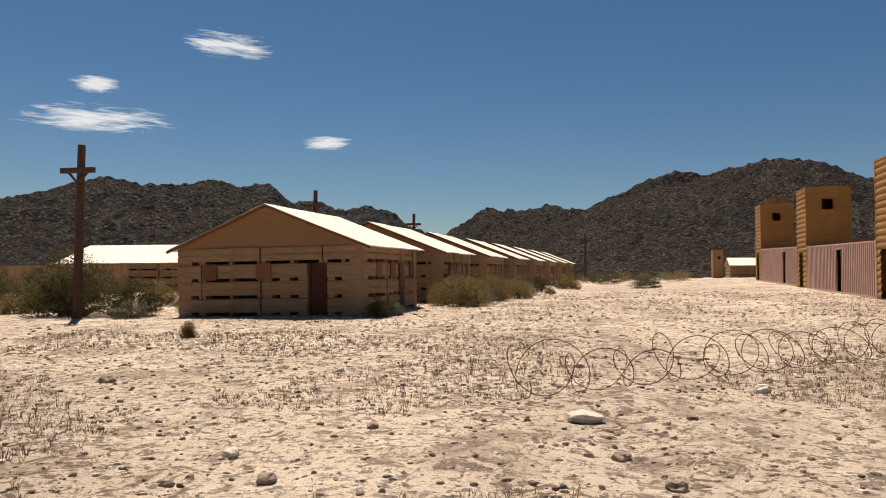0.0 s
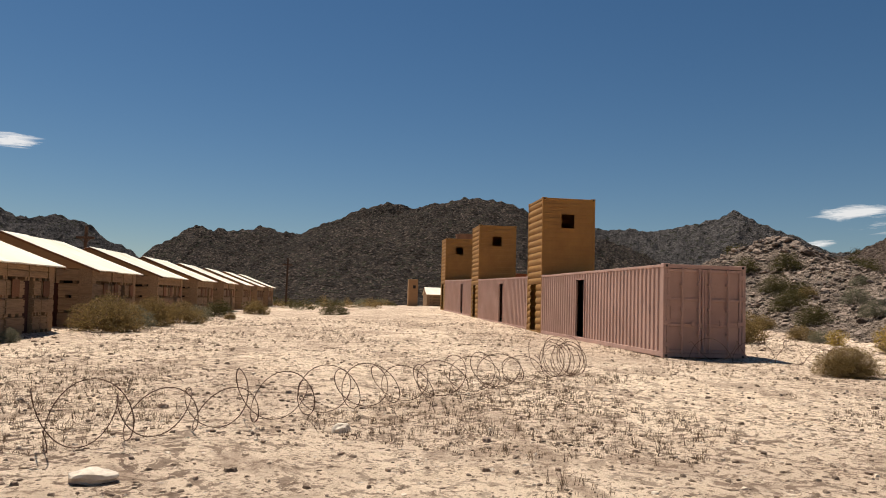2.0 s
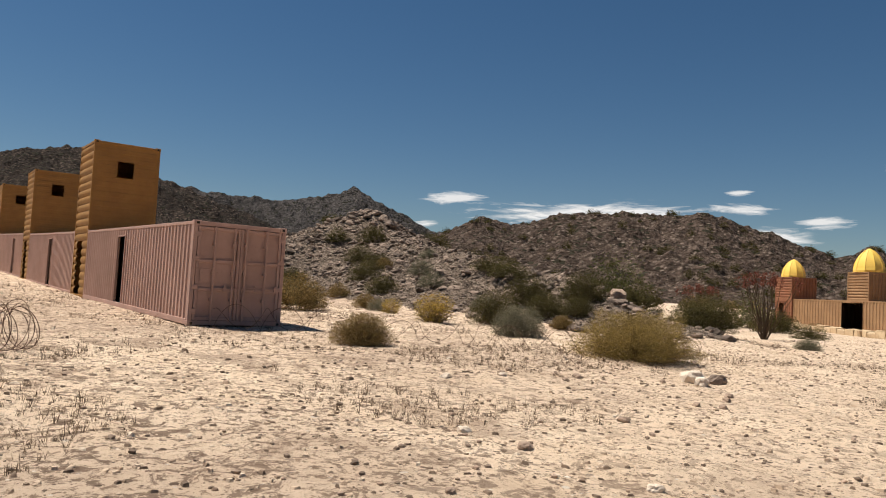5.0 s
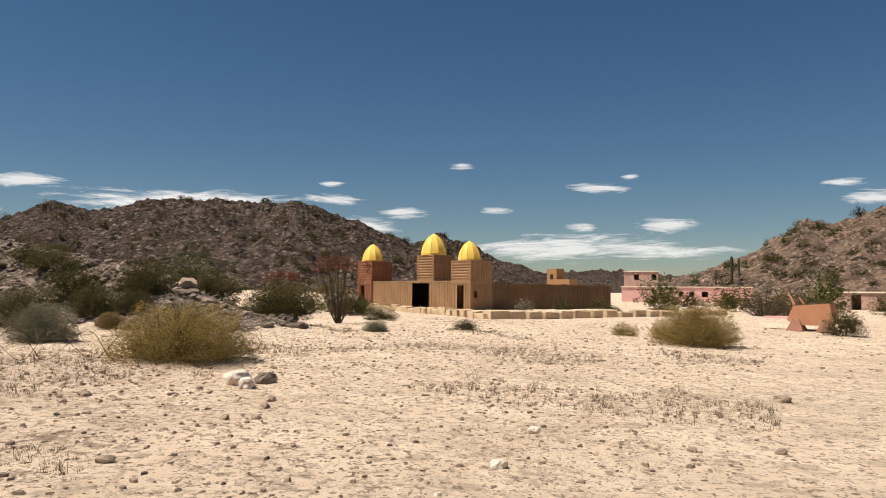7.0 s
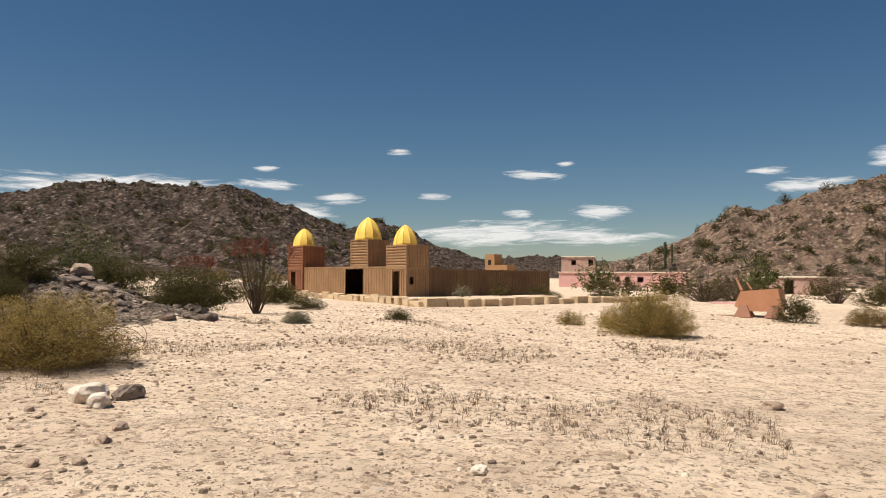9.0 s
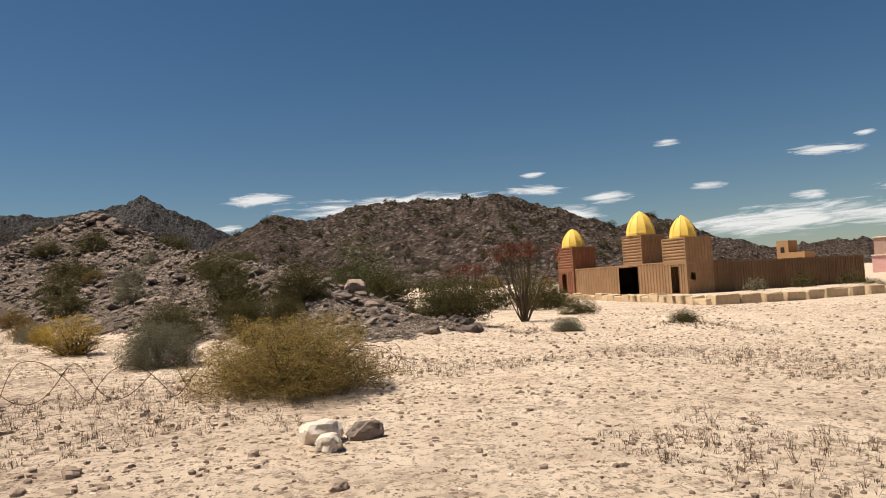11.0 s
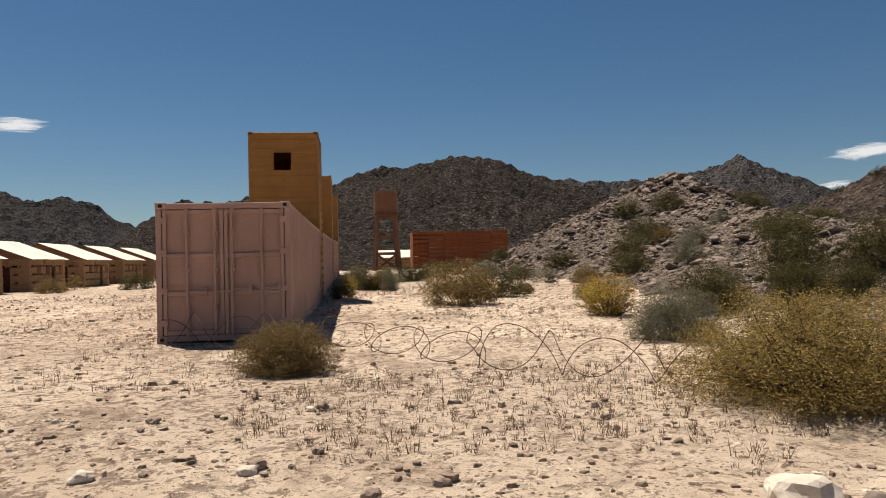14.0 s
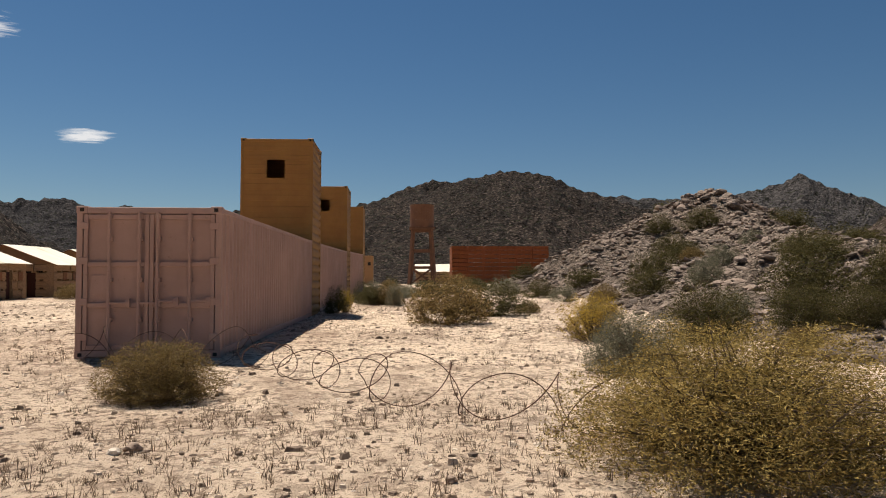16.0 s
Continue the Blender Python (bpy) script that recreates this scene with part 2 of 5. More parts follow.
M["creosote"] = leafy("dark_green_leaves", [(0.036, 0.031, 0.011), (0.080, 0.067, 0.021), (0.14, 0.116, 0.04)])
M["olive"] = leafy("olive_yellow_leaves", [(0.10, 0.070, 0.021), (0.265, 0.186, 0.055), (0.48, 0.345, 0.11)])
M["palo"] = leafy("pale_green_leaves", [(0.045, 0.052, 0.016), (0.088, 0.096, 0.028), (0.15, 0.152, 0.047)])
M["saltbush"] = leafy("grey_green_leaves", [(0.10, 0.095, 0.06), (0.18, 0.165, 0.105), (0.25, 0.225, 0.15)])
M["drybrush"] = leafy("dry_tan_twigs_leaves", [(0.09, 0.058, 0.021), (0.20, 0.134, 0.047), (0.35, 0.243, 0.093)])
M["yellow"] = leafy("yellow_flowers", [(0.22, 0.15, 0.04), (0.40, 0.27, 0.05), (0.62, 0.42, 0.05)])
M["redflower"] = leafy("red_ocotillo_flowers", [(0.13, 0.045, 0.03), (0.22, 0.075, 0.05)])
M["twig"] = leafy("grey_brown_twigs", [(0.10, 0.07, 0.045), (0.18, 0.13, 0.09)])
M["drygrass"] = leafy("dry_grass_stems", [(0.065, 0.042, 0.028), (0.14, 0.092, 0.06), (0.27, 0.19, 0.12)])
M["cactus"] = leafy("cactus_green", [(0.07, 0.085, 0.04), (0.10, 0.115, 0.06)])


def _wire():
    k = Mat("rusty_barbed_wire", 0.7, 0.4)
    k.color(k.mix(k.noise(12, 4), (0.07, 0.036, 0.022), (0.15, 0.08, 0.05)))
    return k.m


M["wire"] = _wire()


# ---- mesh helpers ----
def mesh_from(name, bm):
    me = bpy.data.meshes.new(name)
    bm.normal_update()
    bm.to_mesh(me)
    bm.free()
    return me


def part(name, bm, material, parent=None, label=""):
    """One mesh object from a bmesh (or a mesh that is shared), under a thing or a part."""
    me = bm if isinstance(bm, bpy.types.Mesh) else mesh_from(name, bm)
    if material and not me.materials:
        me.materials.append(material)
    ob = new(name, me)
    if parent:
        ob.parent = parent
    if label:
        tagged(ob, label)
    return ob


def thing(name, m, label, category, group="", kind=""):
    ob = new(name)
    ob.empty_display_size = 0.2
    ob.matrix_world = m
    return tagged(ob, label, category, group, kind)


def box(bm, x0, x1, y0, y1, z0, z1, bevel=0.0):
    r = bmesh.ops.create_cube(bm, size=1)
    vs = r["verts"]
    for v in vs:
        v.co = Vector((x0 if v.co.x < 0 else x1, y0 if v.co.y < 0 else y1, z0 if v.co.z < 0 else z1))
    if bevel:
        es = list({e for v in vs for e in v.link_edges})
        bmesh.ops.bevel(bm, geom=es, offset=bevel, segments=1, affect="EDGES")
    return vs


def boxbm(*a, **k):
    bm = bmesh.new()
    box(bm, *a, **k)
    return bm


def beam(bm, p, q, w, d=None, sides=4):
    """A bar from p to q, w wide."""
    p, q = Vector(p), Vector(q)
    r = bmesh.ops.create_cone(bm, cap_ends=True, segments=sides, radius1=w * 0.7071, radius2=(d or w) * 0.7071, depth=(q - p).length)
    rot = (q - p).to_track_quat("Z", "Y").to_matrix().to_4x4() @ Matrix.Rotation(math.pi / 4, 4, "Z")
    bmesh.ops.transform(bm, verts=r["verts"], matrix=Matrix.Translation((p + q) / 2) @ rot)


def sheet(bm, u0, u1, v0, v1, pitch, depth, place, thick=0.012, flat=0.36, wave=False):
    """A corrugated steel sheet. place(u, v, w) gives the point; w points outwards, folds run along v."""
    us = []
    n = max(1, round((u1 - u0) / pitch))
    p = (u1 - u0) / n
    for i in range(n):
        a = u0 + i * p
        if wave:
            us += [(a + p * j / 10, -depth + depth * math.sin(math.pi * j / 10) ** 0.7) for j in range(10)]
        else:
            s = (1 - 2 * flat) / 2
            us += [(a, 0), (a + p * flat, 0), (a + p * (flat + s), -depth), (a + p * (2 * flat + s), -depth)]
    us.append((u1, -depth if wave else 0))
    grid = []
    for u, w in us:
        grid.append([bm.verts.new(place(u, v, w + o)) for v, o in ((v0, 0), (v1, 0), (v1, -thick), (v0, -thick))])
    for a, b in zip(grid, grid[1:]):
        for i in range(4):
            bm.faces.new((a[i], b[i], b[(i + 1) % 4], a[(i + 1) % 4]))
    bm.faces.new(grid[0])
    bm.faces.new(reversed(grid[-1]))


def fbm(x, y, s, octaves=5, seed=0.0):
    return noise.fractal(Vector((x * s + seed, y * s - seed, seed * 1.7)), 0.9, 2.1, octaves)


def smooth(a, b, x):
    t = min(1.0, max(0.0, (x - a) / (b - a)))
    return t * t * (3 - 2 * t)


# ---- ground ----
# the stony mound beside the container row: its crest runs from a rocky top down to the south
CREST = [(39.5, 61.0, 5.2), (37.9, 54.3, 6.9), (37.3, 50.5, 5.7), (36.5, 46.0, 4.6), (35.0, 40.0, 3.7), (32.0, 30.0, 2.6), (29.3, 22.0, 1.5), (27.6, 18.0, 0.85), (28.4, 15.6, 0.12)]


def mound(x, y):
    best = 0.0
    if x < 15 or x > 62 or y < 8 or y > 84:
        return 0.0
    for (ax, ay, az), (bx, by, bz) in zip(CREST, CREST[1:]):
        dx, dy = bx - ax, by - ay
        t = min(1.0, max(0.0, ((x - ax) * dx + (y - ay) * dy) / (dx * dx + dy * dy)))
        px, py, pz = ax + t * dx, ay + t * dy, az + t * (bz - az)
        d = math.hypot(x - px, y - py)
        w = 3.0 + pz * 1.8
        h = pz * max(0.0, 1 - (d / w)) ** 1.1
        best = max(best, h)
    if best > 0.02:
        best += fbm(x, y, 0.22, 6, 3.0) * min(0.45, best * 0.3)
        best += abs(fbm(x, y, 0.9, 4, 5.0)) * min(0.4, best * 0.3)
    return max(0.0, best)


def base_ground(x, y):
    """The gentle lie of the land: rising to the north, a little less along the barracks, level to the east."""
    d = y - 18.3
    if d < 0:
        z = 0.03 * max(-24.0, d)
    else:
        row = 0.0165 * min(d, 12) + 0.027 * max(0.0, min(d, 44) - 12) + 0.008 * max(0.0, min(d, 90) - 44)
        low = 0.013 * min(d, 60) + 0.008 * max(0.0, min(d, 110) - 60)
        k = smooth(-2, 9, x)
        z = low * (1 - k) + row * k
    k = smooth(30, 56, x) * (1 - smooth(30, 70, y))
    z = z * (1 - k) + -0.28 * k
    if x < -6:
        z -= 0.11 * smooth(-6, -13, x)
    return z


def ground_z(x, y, rough=True):
    z = base_ground(x, y) + mound(x, y)
    if rough and abs(x) < 120 and -60 < y < 140:
        z += fbm(x, y, 0.35, 4, 1.0) * 0.035 + fbm(x, y, 1.5, 3, 2.0) * 0.024
    return z


def spaced(lo, hi, fine_lo, fine_hi, step, grow=1.17, top=60.0):
    out = list(np.arange(fine_lo, fine_hi, step))
    s, v = step, fine_hi
    while v < hi:
        out.append(v)
        s = min(s * grow, top)
        v += s
    out.append(hi)
    s, v = step, fine_lo
    left = []
    while v > lo:
        s = min(s * grow, top)
        v -= s
        left.append(max(v, lo))
    return sorted(left) + out


def make_ground():
    xs = spaced(-1500, 1500, -10, 29, 0.18, 1.05)
    ys = spaced(-1500, 1500, 0, 25, 0.18, 1.05)
    verts = [(x, y, ground_z(x, y)) for y in ys for x in xs]
    nx = len(xs)
    faces = [(j * nx + i, j * nx + i + 1, (j + 1) * nx + i + 1, (j + 1) * nx + i) for j in range(len(ys) - 1) for i in range(nx - 1)]
    me = bpy.data.meshes.new("ground")
    me.from_pydata(verts, [], faces)
    me.materials.append(M["sand"])
    me.materials.append(M["hill_near"])
    for p in me.polygons:
        c = p.center
        if -5 < c.x < 80 and 8 < c.y < 90 and mound(c.x, c.y) > 0.16 + 0.12 * fbm(c.x, c.y, 0.8, 3, 9.0):
            p.material_index = 1
        p.use_smooth = True
    return tagged(new("ground", me), "pale sandy desert ground strewn with pebbles", "ground", kind="structure")


make_ground()


# ---- far hills ----
def hill_range(name, centre, r_foot, r_top, r_back, shape, mat, label, seed, jag=0.1, step=0.16):
    """A range of hills seen round a centre: shape gives (bearing, height in metres) of its main summits and saddles."""
    a0, a1 = shape[0][0], shape[-1][0]
    n = int((a1 - a0) / step)
    rows = 70
    verts, faces = [], []
    for i in range(n + 1):
        a = a0 + (a1 - a0) * i / n
        for (pa, ph), (qa, qh) in zip(shape, shape[1:]):
            if pa <= a <= qa:
                t = (a - pa) / (qa - pa)
                t = 0.5 * t + 0.5 * t * t * (3 - 2 * t)
                top = ph + (qh - ph) * t
                break
        for j in range(rows + 1):
            s = j / rows
            if s < 0.7:
                u = s / 0.7
                r = r_foot + (r_top - r_foot) * u
                prof = u ** 1.25 * 0.75 + 0.25 * u * u * (3 - 2 * u)
            else:
                u = (s - 0.7) / 0.3
                r = r_top + (r_back - r_top) * u
                prof = 1 - u * u
            x = centre[0] + r * math.sin(radians(a))
            y = centre[1] + r * math.cos(radians(a))
            size = r_top / 300.0
            rough = fbm(x, y, 0.02 / size, 6, seed) * 0.8 + (0.5 - abs(fbm(x, y, 0.05 / size, 5, seed + 4))) * 0.5 - 0.2
            z = top * (prof + jag * rough * min(1.0, 3 * prof) * (0.35 if j > 45 else 1.0))
            z += fbm(x, y, 0.25 / size, 3, seed + 9) * 1.7 * size * min(1, prof * 3)
            edge = min(1.0, min(a - a0, a1 - a) / 1.0)
            verts.append((x, y, base_ground(x, y) * 0.5 - 1.5 + z * max(0.0, edge)))
    m = rows + 1
    for i in range(n):
        for j in range(rows):
            faces.append((i * m + j, (i + 1) * m + j, (i + 1) * m + j + 1, i * m + j + 1))
    me = bpy.data.meshes.new(name)
    me.from_pydata(verts, [], faces)
    me.materials.append(mat)
    for p in me.polygons:
        p.use_smooth = False
    return tagged(new(name, me), label, "hill", kind="structure")


def metres(els, dist, up=1.5):
    return [(a, dist * math.tan(radians(e)) + up + 1.1) for a, e in els]


C0, C8, C14 = (1.1, -1.9), (9.5, 1.3), (15.7, 4.6)
hill_range("hill_west", C0, 130, 250, 330, metres([(-62, 2), (-52, 5.0), (-45.1, 5.3), (-38.6, 7.06), (-36, 6.6), (-33.5, 6.7), (-31.7, 7.3), (-29.6, 6.75), (-27.3, 7.15), (-25.4, 5.6), (-22, 3.0), (-17, 0.5)], 250), M["hill"], "dark rocky desert hillside with a jagged crest", 11.0)
hill_range("hill_northwest", C0, 1000, 1300, 1500, metres([(-34, 2), (-28, 5.6), (-24.1, 6.1), (-21.9, 5.5), (-19.8, 5.65), (-18.4, 5.5), (-16, 4.0), (-12, 1.5), (-9, 0.3)], 1300), M["hill_hazed"], "distant rocky desert hill, greyed by painted haze", 17.0)
hill_range("hill_north_low", C0, 230, 380, 470, metres([(-17, 0.5), (-14.5, 2.6), (-13.0, 3.9), (-10.5, 5.3), (-7.8, 5.2), (-5, 5.7), (-3.9, 5.3), (0, 5.0), (6, 3.0), (10, 1)], 380), M["hill"], "dark rocky desert hill with scattered shrubs", 23.0)
hill_range("hill_north", C14, 150, 320, 430, metres([(-13, 0.5), (-8.0, 4.0), (-4, 5.9), (-1.4, 6.6), (0.5, 7.1), (2.2, 7.3), (5.3, 8.3), (8.4, 8.75), (11.3, 8.4), (14, 7.15), (16.1, 6.5), (20, 5.2), (25, 3), (30, 0.6)], 320), M["hill"], "large rounded rocky hill of dark boulders", 31.0, 0.05)
hill_range("hill_north_back", C0, 400, 520, 640, metres([(-9, 1), (-5, 4.6), (-0.2, 6.5), (1.8, 7.5), (3.4, 8.0), (5.2, 7.8), (8, 6.5), (13, 2), (15, 0.5)], 520), M["hill"], "dark rocky summit behind the large hill", 29.0)
hill_range("hill_far_ridge", C14, 420, 600, 720, metres([(10, 2), (14, 5.8), (16.3, 6.7), (20, 6.4), (23.8, 6.4), (26.5, 6.7), (29.3, 7.55), (31.4, 6.6), (33.3, 5.85), (35.5, 4.6), (38, 4.3), (42, 3), (50, 0.5)], 600), M["hill_far"], "far rocky mountain with a pointed top, haze painted into its grey", 41.0, 0.08)
hill_range("hill_east", C8, 95, 190, 260, metres([(31, 0.4), (35.5, 4.2), (39, 5.7), (41.8, 5.3), (45.5, 6.4), (50.2, 6.6), (54, 6.35), (56.1, 6.7), (59.9, 5.5), (63, 4.4), (65, 3.6), (67.2, 4.4), (69, 3.8), (72.1, 2.3), (76, 1.3), (80, 0.3)], 190), M["hill_warm"], "brown rocky desert hill with scattered shrubs", 53.0, 0.1, 0.12)
hill_range("hill_far_east", C8, 420, 520, 600, metres([(64, 0.5), (70, 1.6), (76, 1.35), (80, 1.6), (84, 1.3), (88, 1.1), (94, 0.8), (100, 0.2)], 520), M["hill_warm"], "low distant desert ridge", 61.0)
hill_range("hill_south_east", C8, 135, 215, 300, metres([(83, 0.3), (86.5, 1.5), (90.2, 2.8), (92.2, 4.0), (94.2, 5.3), (96, 4.9), (99.4, 6.1), (102.9, 6.9), (108, 8.2), (118, 8.5), (135, 5), (150, 0.5)], 215), M["hill_tan"], "sunlit brown stony hillside with desert shrubs", 71.0, 0.1, 0.12)
hill_range("hill_behind", C8, 160, 300, 400, metres([(150, 0.5), (175, 4), (200, 5.5), (230, 4.5), (260, 5.5), (300, 3)], 300), M["hill"], "dark rocky desert hills behind the camp", 83.0, 0.1, 0.6)


# ---- shipping containers ----
W, H, L40 = 2.438, 2.591, 12.19


def castings(parent, mat, hx, hy, hz):
    for x in (0, hx - 0.178):
        for y in (0, hy - 0.162):
            for z in (0, hz - 0.118):
                bm = bmesh.new()
                box(bm, x - 0.006, x + 0.184, y - 0.006, y + 0.168, z - 0.004, z + 0.124, 0.008)
                c = part("corner_casting", bm, mat, parent)
                h = bmesh.new()
                ys = y - 0.009 if y < hy / 2 else y + 0.171
                box(h, x + 0.055, x + 0.125, ys - 0.002, ys + 0.004, z + 0.03, z + 0.092)
                part("slot", h, M["black"], c)


def wall_sheets(bm, u0, u1, v0, v1, gaps, pitch, depth, place, **k):
    """A corrugated wall with openings (u, width, sill, top) cut right through it."""
    cuts = sorted(gaps)
    a = u0
    for gu, gw, gs, gt in cuts:
        sheet(bm, a, gu, v0, v1, pitch, depth, place, **k)
        if gt < v1:
            sheet(bm, gu, gu + gw, gt, v1, pitch, depth, place, **k)
        if gs > v0:
            sheet(bm, gu, gu + gw, v0, gs, pitch, depth, place, **k)
        a = gu + gw
    sheet(bm, a, u1, v0, v1, pitch, depth, place, **k)


def container(m, label, door_at, length=L40, mat=None, group="pink containers in the row"):
    """A shipping container lying down; its doors face south, one side opening faces west."""
    mat = mat or M["pink"]
    t = thing("shipping_container", m, label, "container", group)
    castings(t, mat, W, length, H)
    fr = bmesh.new()
    for x in (0.0, W - 0.10):
        for z in (0.02, H - 0.10):
            box(fr, x, x + 0.10, 0.16, length - 0.16, z, z + (0.14 if z < 1 else 0.08), 0.006)
        for y in (0.004, length - 0.12):
            box(fr, x, x + 0.10, y, y + 0.116, 0.12, H - 0.115, 0.006)
    for y in (0.004, length - 0.11):
        box(fr, 0.1, W - 0.1, y, y + 0.11, 0.02, 0.13, 0.006)
        box(fr, 0.1, W - 0.1, y, y + 0.11, H - 0.12, H - 0.012, 0.006)
    part("frame", fr, mat, t)
    wl = bmesh.new()
    wall_sheets(wl, 0.12, length - 0.12, 0.16, H - 0.1, [(door_at, 0.9, 0.16, 2.28)], 0.278, 0.036, lambda u, v, w: Vector((0.012 - w, u, v)))
    part("side_wall", wl, mat, t)
    jb = bmesh.new()
    for y in (door_at - 0.05, door_at + 0.9):
        box(jb, -0.004, 0.07, y, y + 0.05, 0.16, 2.28)
    box(jb, -0.004, 0.07, door_at - 0.05, door_at + 0.95, 2.28, 2.33)
    part("door_frame", jb, mat, t, "welded steel frame of a cut doorway")
    er = bmesh.new()
    sheet(er, 0.12, length - 0.12, 0.16, H - 0.1, 0.278, 0.036, lambda u, v, w: Vector((W - 0.012 + w, length - u, v)))
    part("side_wall", er, mat, t)
    nd = bmesh.new()
    sheet(nd, 0.1, W - 0.1, 0.13, H - 0.12, 0.25, 0.04, lambda u, v, w: Vector((u, length - 0.02 + w, v)))
    part("end_wall", nd, mat, t)
    rf = bmesh.new()
    sheet(rf, 0.1, length - 0.1, 0.08, W - 0.08, 0.21, 0.02, lambda u, v, w: Vector((v, u, H - 0.02 + w)))
    part("roof", rf, mat, t)
    part("floor", boxbm(0.06, W - 0.06, 0.1, length - 0.1, 0.13, 0.16), M["black"], t, "dark plank floor")
    for k, x0 in enumerate((0.115, W / 2 + 0.006)):
        x1 = x0 + W / 2 - 0.121
        d = bmesh.new()
        box(d, x0, x1, 0.07, 0.10, 0.14, H - 0.13, 0.006)
        dr = part("door", d, mat, t)
        for xa in (x0, x1 - 0.07):
            part("stile", boxbm(xa, xa + 0.07, 0.016, 0.069, 0.14, H - 0.13, bevel=0.006), mat, dr)
        for z in (0.14, 0.86, 1.56, H - 0.22):
            part("rail", boxbm(x0 + 0.072, x1 - 0.072, 0.014, 0.069, z, z + 0.085, bevel=0.008), mat, dr)
        for f in ((0.40, 0.86) if k == 0 else (0.13, 0.62)):
            bx = x0 + f * (x1 - x0)
            bar = bmesh.new()
            beam(bar, (bx, -0.012, 0.10), (bx, -0.012, H - 0.10), 0.042, sides=8)
            for z in (0.16, 0.62, 1.3, 2.0, H - 0.2):
                box(bar, bx - 0.05, bx + 0.05, -0.022, 0.069, z, z + 0.07, 0.006)
            part("locking_bar", bar, mat, dr)
            hb = bmesh.new()
            z = 0.92 if k == 0 else 0.95
            box(hb, bx - 0.02, bx + 0.36, -0.03, -0.012, z, z + 0.035, 0.004)
            box(hb, bx + 0.28, bx + 0.36, -0.02, 0.02, z - 0.05, z + 0.09, 0.004)
            part("handle", hb, mat, dr)
        ex = x0 + 0.004 if k == 0 else x1 - 0.004
        for z in (0.3, 0.9, 1.6, 2.2):
            hg = bmesh.new()
            box(hg, ex - 0.08, ex + 0.08, -0.004, 0.03, z, z + 0.12, 0.008)
            part("hinge", hg, mat, dr)
        if k == 0:
            pl = bmesh.new()
            box(pl, x0 + 0.12, x0 + 0.40, 0.052, 0.071, 1.08, 1.42, 0.004)
            part("plate", pl, mat, dr, "painted-over marking plate")
    return t


def tower(m, label):
    """A short container stood on end as a look-out: its long walls carry the deep log-like folds."""
    h, w, d, mat = 6.058, W, 2.44, M["ochre"]
    t = thing("container_tower", m, label, "tower", "ochre towers in the row")
    castings(t, mat, w, d, h)
    fr = bmesh.new()
    for x in (0.0, w - 0.09):
        for y in (0.004, d - 0.094):
            box(fr, x, x + 0.09, y, y + 0.09, 0.1, h - 0.1, 0.006)
    for z in (0.02, h - 0.11):
        box(fr, 0.09, w - 0.09, 0.004, 0.09, z, z + 0.09, 0.006)
        box(fr, 0.09, w - 0.09, d - 0.09, d - 0.004, z, z + 0.09, 0.006)
        box(fr, 0.004, 0.09, 0.09, d - 0.09, z, z + 0.09, 0.006)
        box(fr, w - 0.09, w - 0.004, 0.09, d - 0.09, z, z + 0.09, 0.006)
    part("frame", fr, mat, t)

    def folded(name, u0, u1, gaps, place):
        bm = bmesh.new()
        z0, z1 = 0.1, h - 0.1
        for gu, gw, gs, gt in gaps:
            sheet(bm, z0, gt, u0, gu, 0.285, 0.062, place, wave=True)
            sheet(bm, z0, gt, gu + gw, u1, 0.285, 0.062, place, wave=True)
            z0 = gt
        sheet(bm, z0, z1, u0, u1, 0.285, 0.062, place, wave=True)
        return part(name, bm, mat, t)

    folded("side_wall", 0.085, d - 0.085, [(0.95, 0.95, 0.0, 2.2)], lambda z, u, q: Vector((0.0 - q, u, z)))
    folded("side_wall", 0.085, d - 0.085, [], lambda z, u, q: Vector((w + q, u, z)))
    s = bmesh.new()
    x0, x1, z0, z1 = 0.88, 1.48, h - 1.36, h - 0.73
    place = lambda z, u, q: Vector((u, 0.02 - q, z))
    sheet(s, 0.1, z0, 0.09, w - 0.09, 0.37, 0.016, place, flat=0.46)
    sheet(s, z0, z1, 0.09, x0, 0.37, 0.016, place, flat=0.46)
    sheet(s, z0, z1, x1, w - 0.09, 0.37, 0.016, place, flat=0.46)
    sheet(s, z1, h - 0.1, 0.09, w - 0.09, 0.37, 0.016, place, flat=0.46)
    part("front_wall", s, mat, t)
    wf = bmesh.new()
    for a, b, c, e in ((x0 - 0.03, x1 + 0.03, z0 - 0.03, z0), (x0 - 0.03, x1 + 0.03, z1, z1 + 0.03), (x0 - 0.03, x0, z0, z1), (x1, x1 + 0.03, z0, z1)):
        box(wf, a, b, 0.008, 0.06, c, e)
    part("window_frame", wf, mat, t)
    n = bmesh.new()
    sheet(n, 0.1, h - 0.1, 0.09, w - 0.09, 0.37, 0.016, lambda z, u, q: Vector((u, d - 0.02 + q, z)), flat=0.46)
    part("back_wall", n, mat, t)
    part("roof", boxbm(0.05, w - 0.05, 0.05, d - 0.05, h - 0.07, h - 0.03), mat, t)
    part("floor", boxbm(0.1, w - 0.1, 0.1, d - 0.1, 2.7, 2.76), M["black"], t, "dark upper floor deck")
    return t


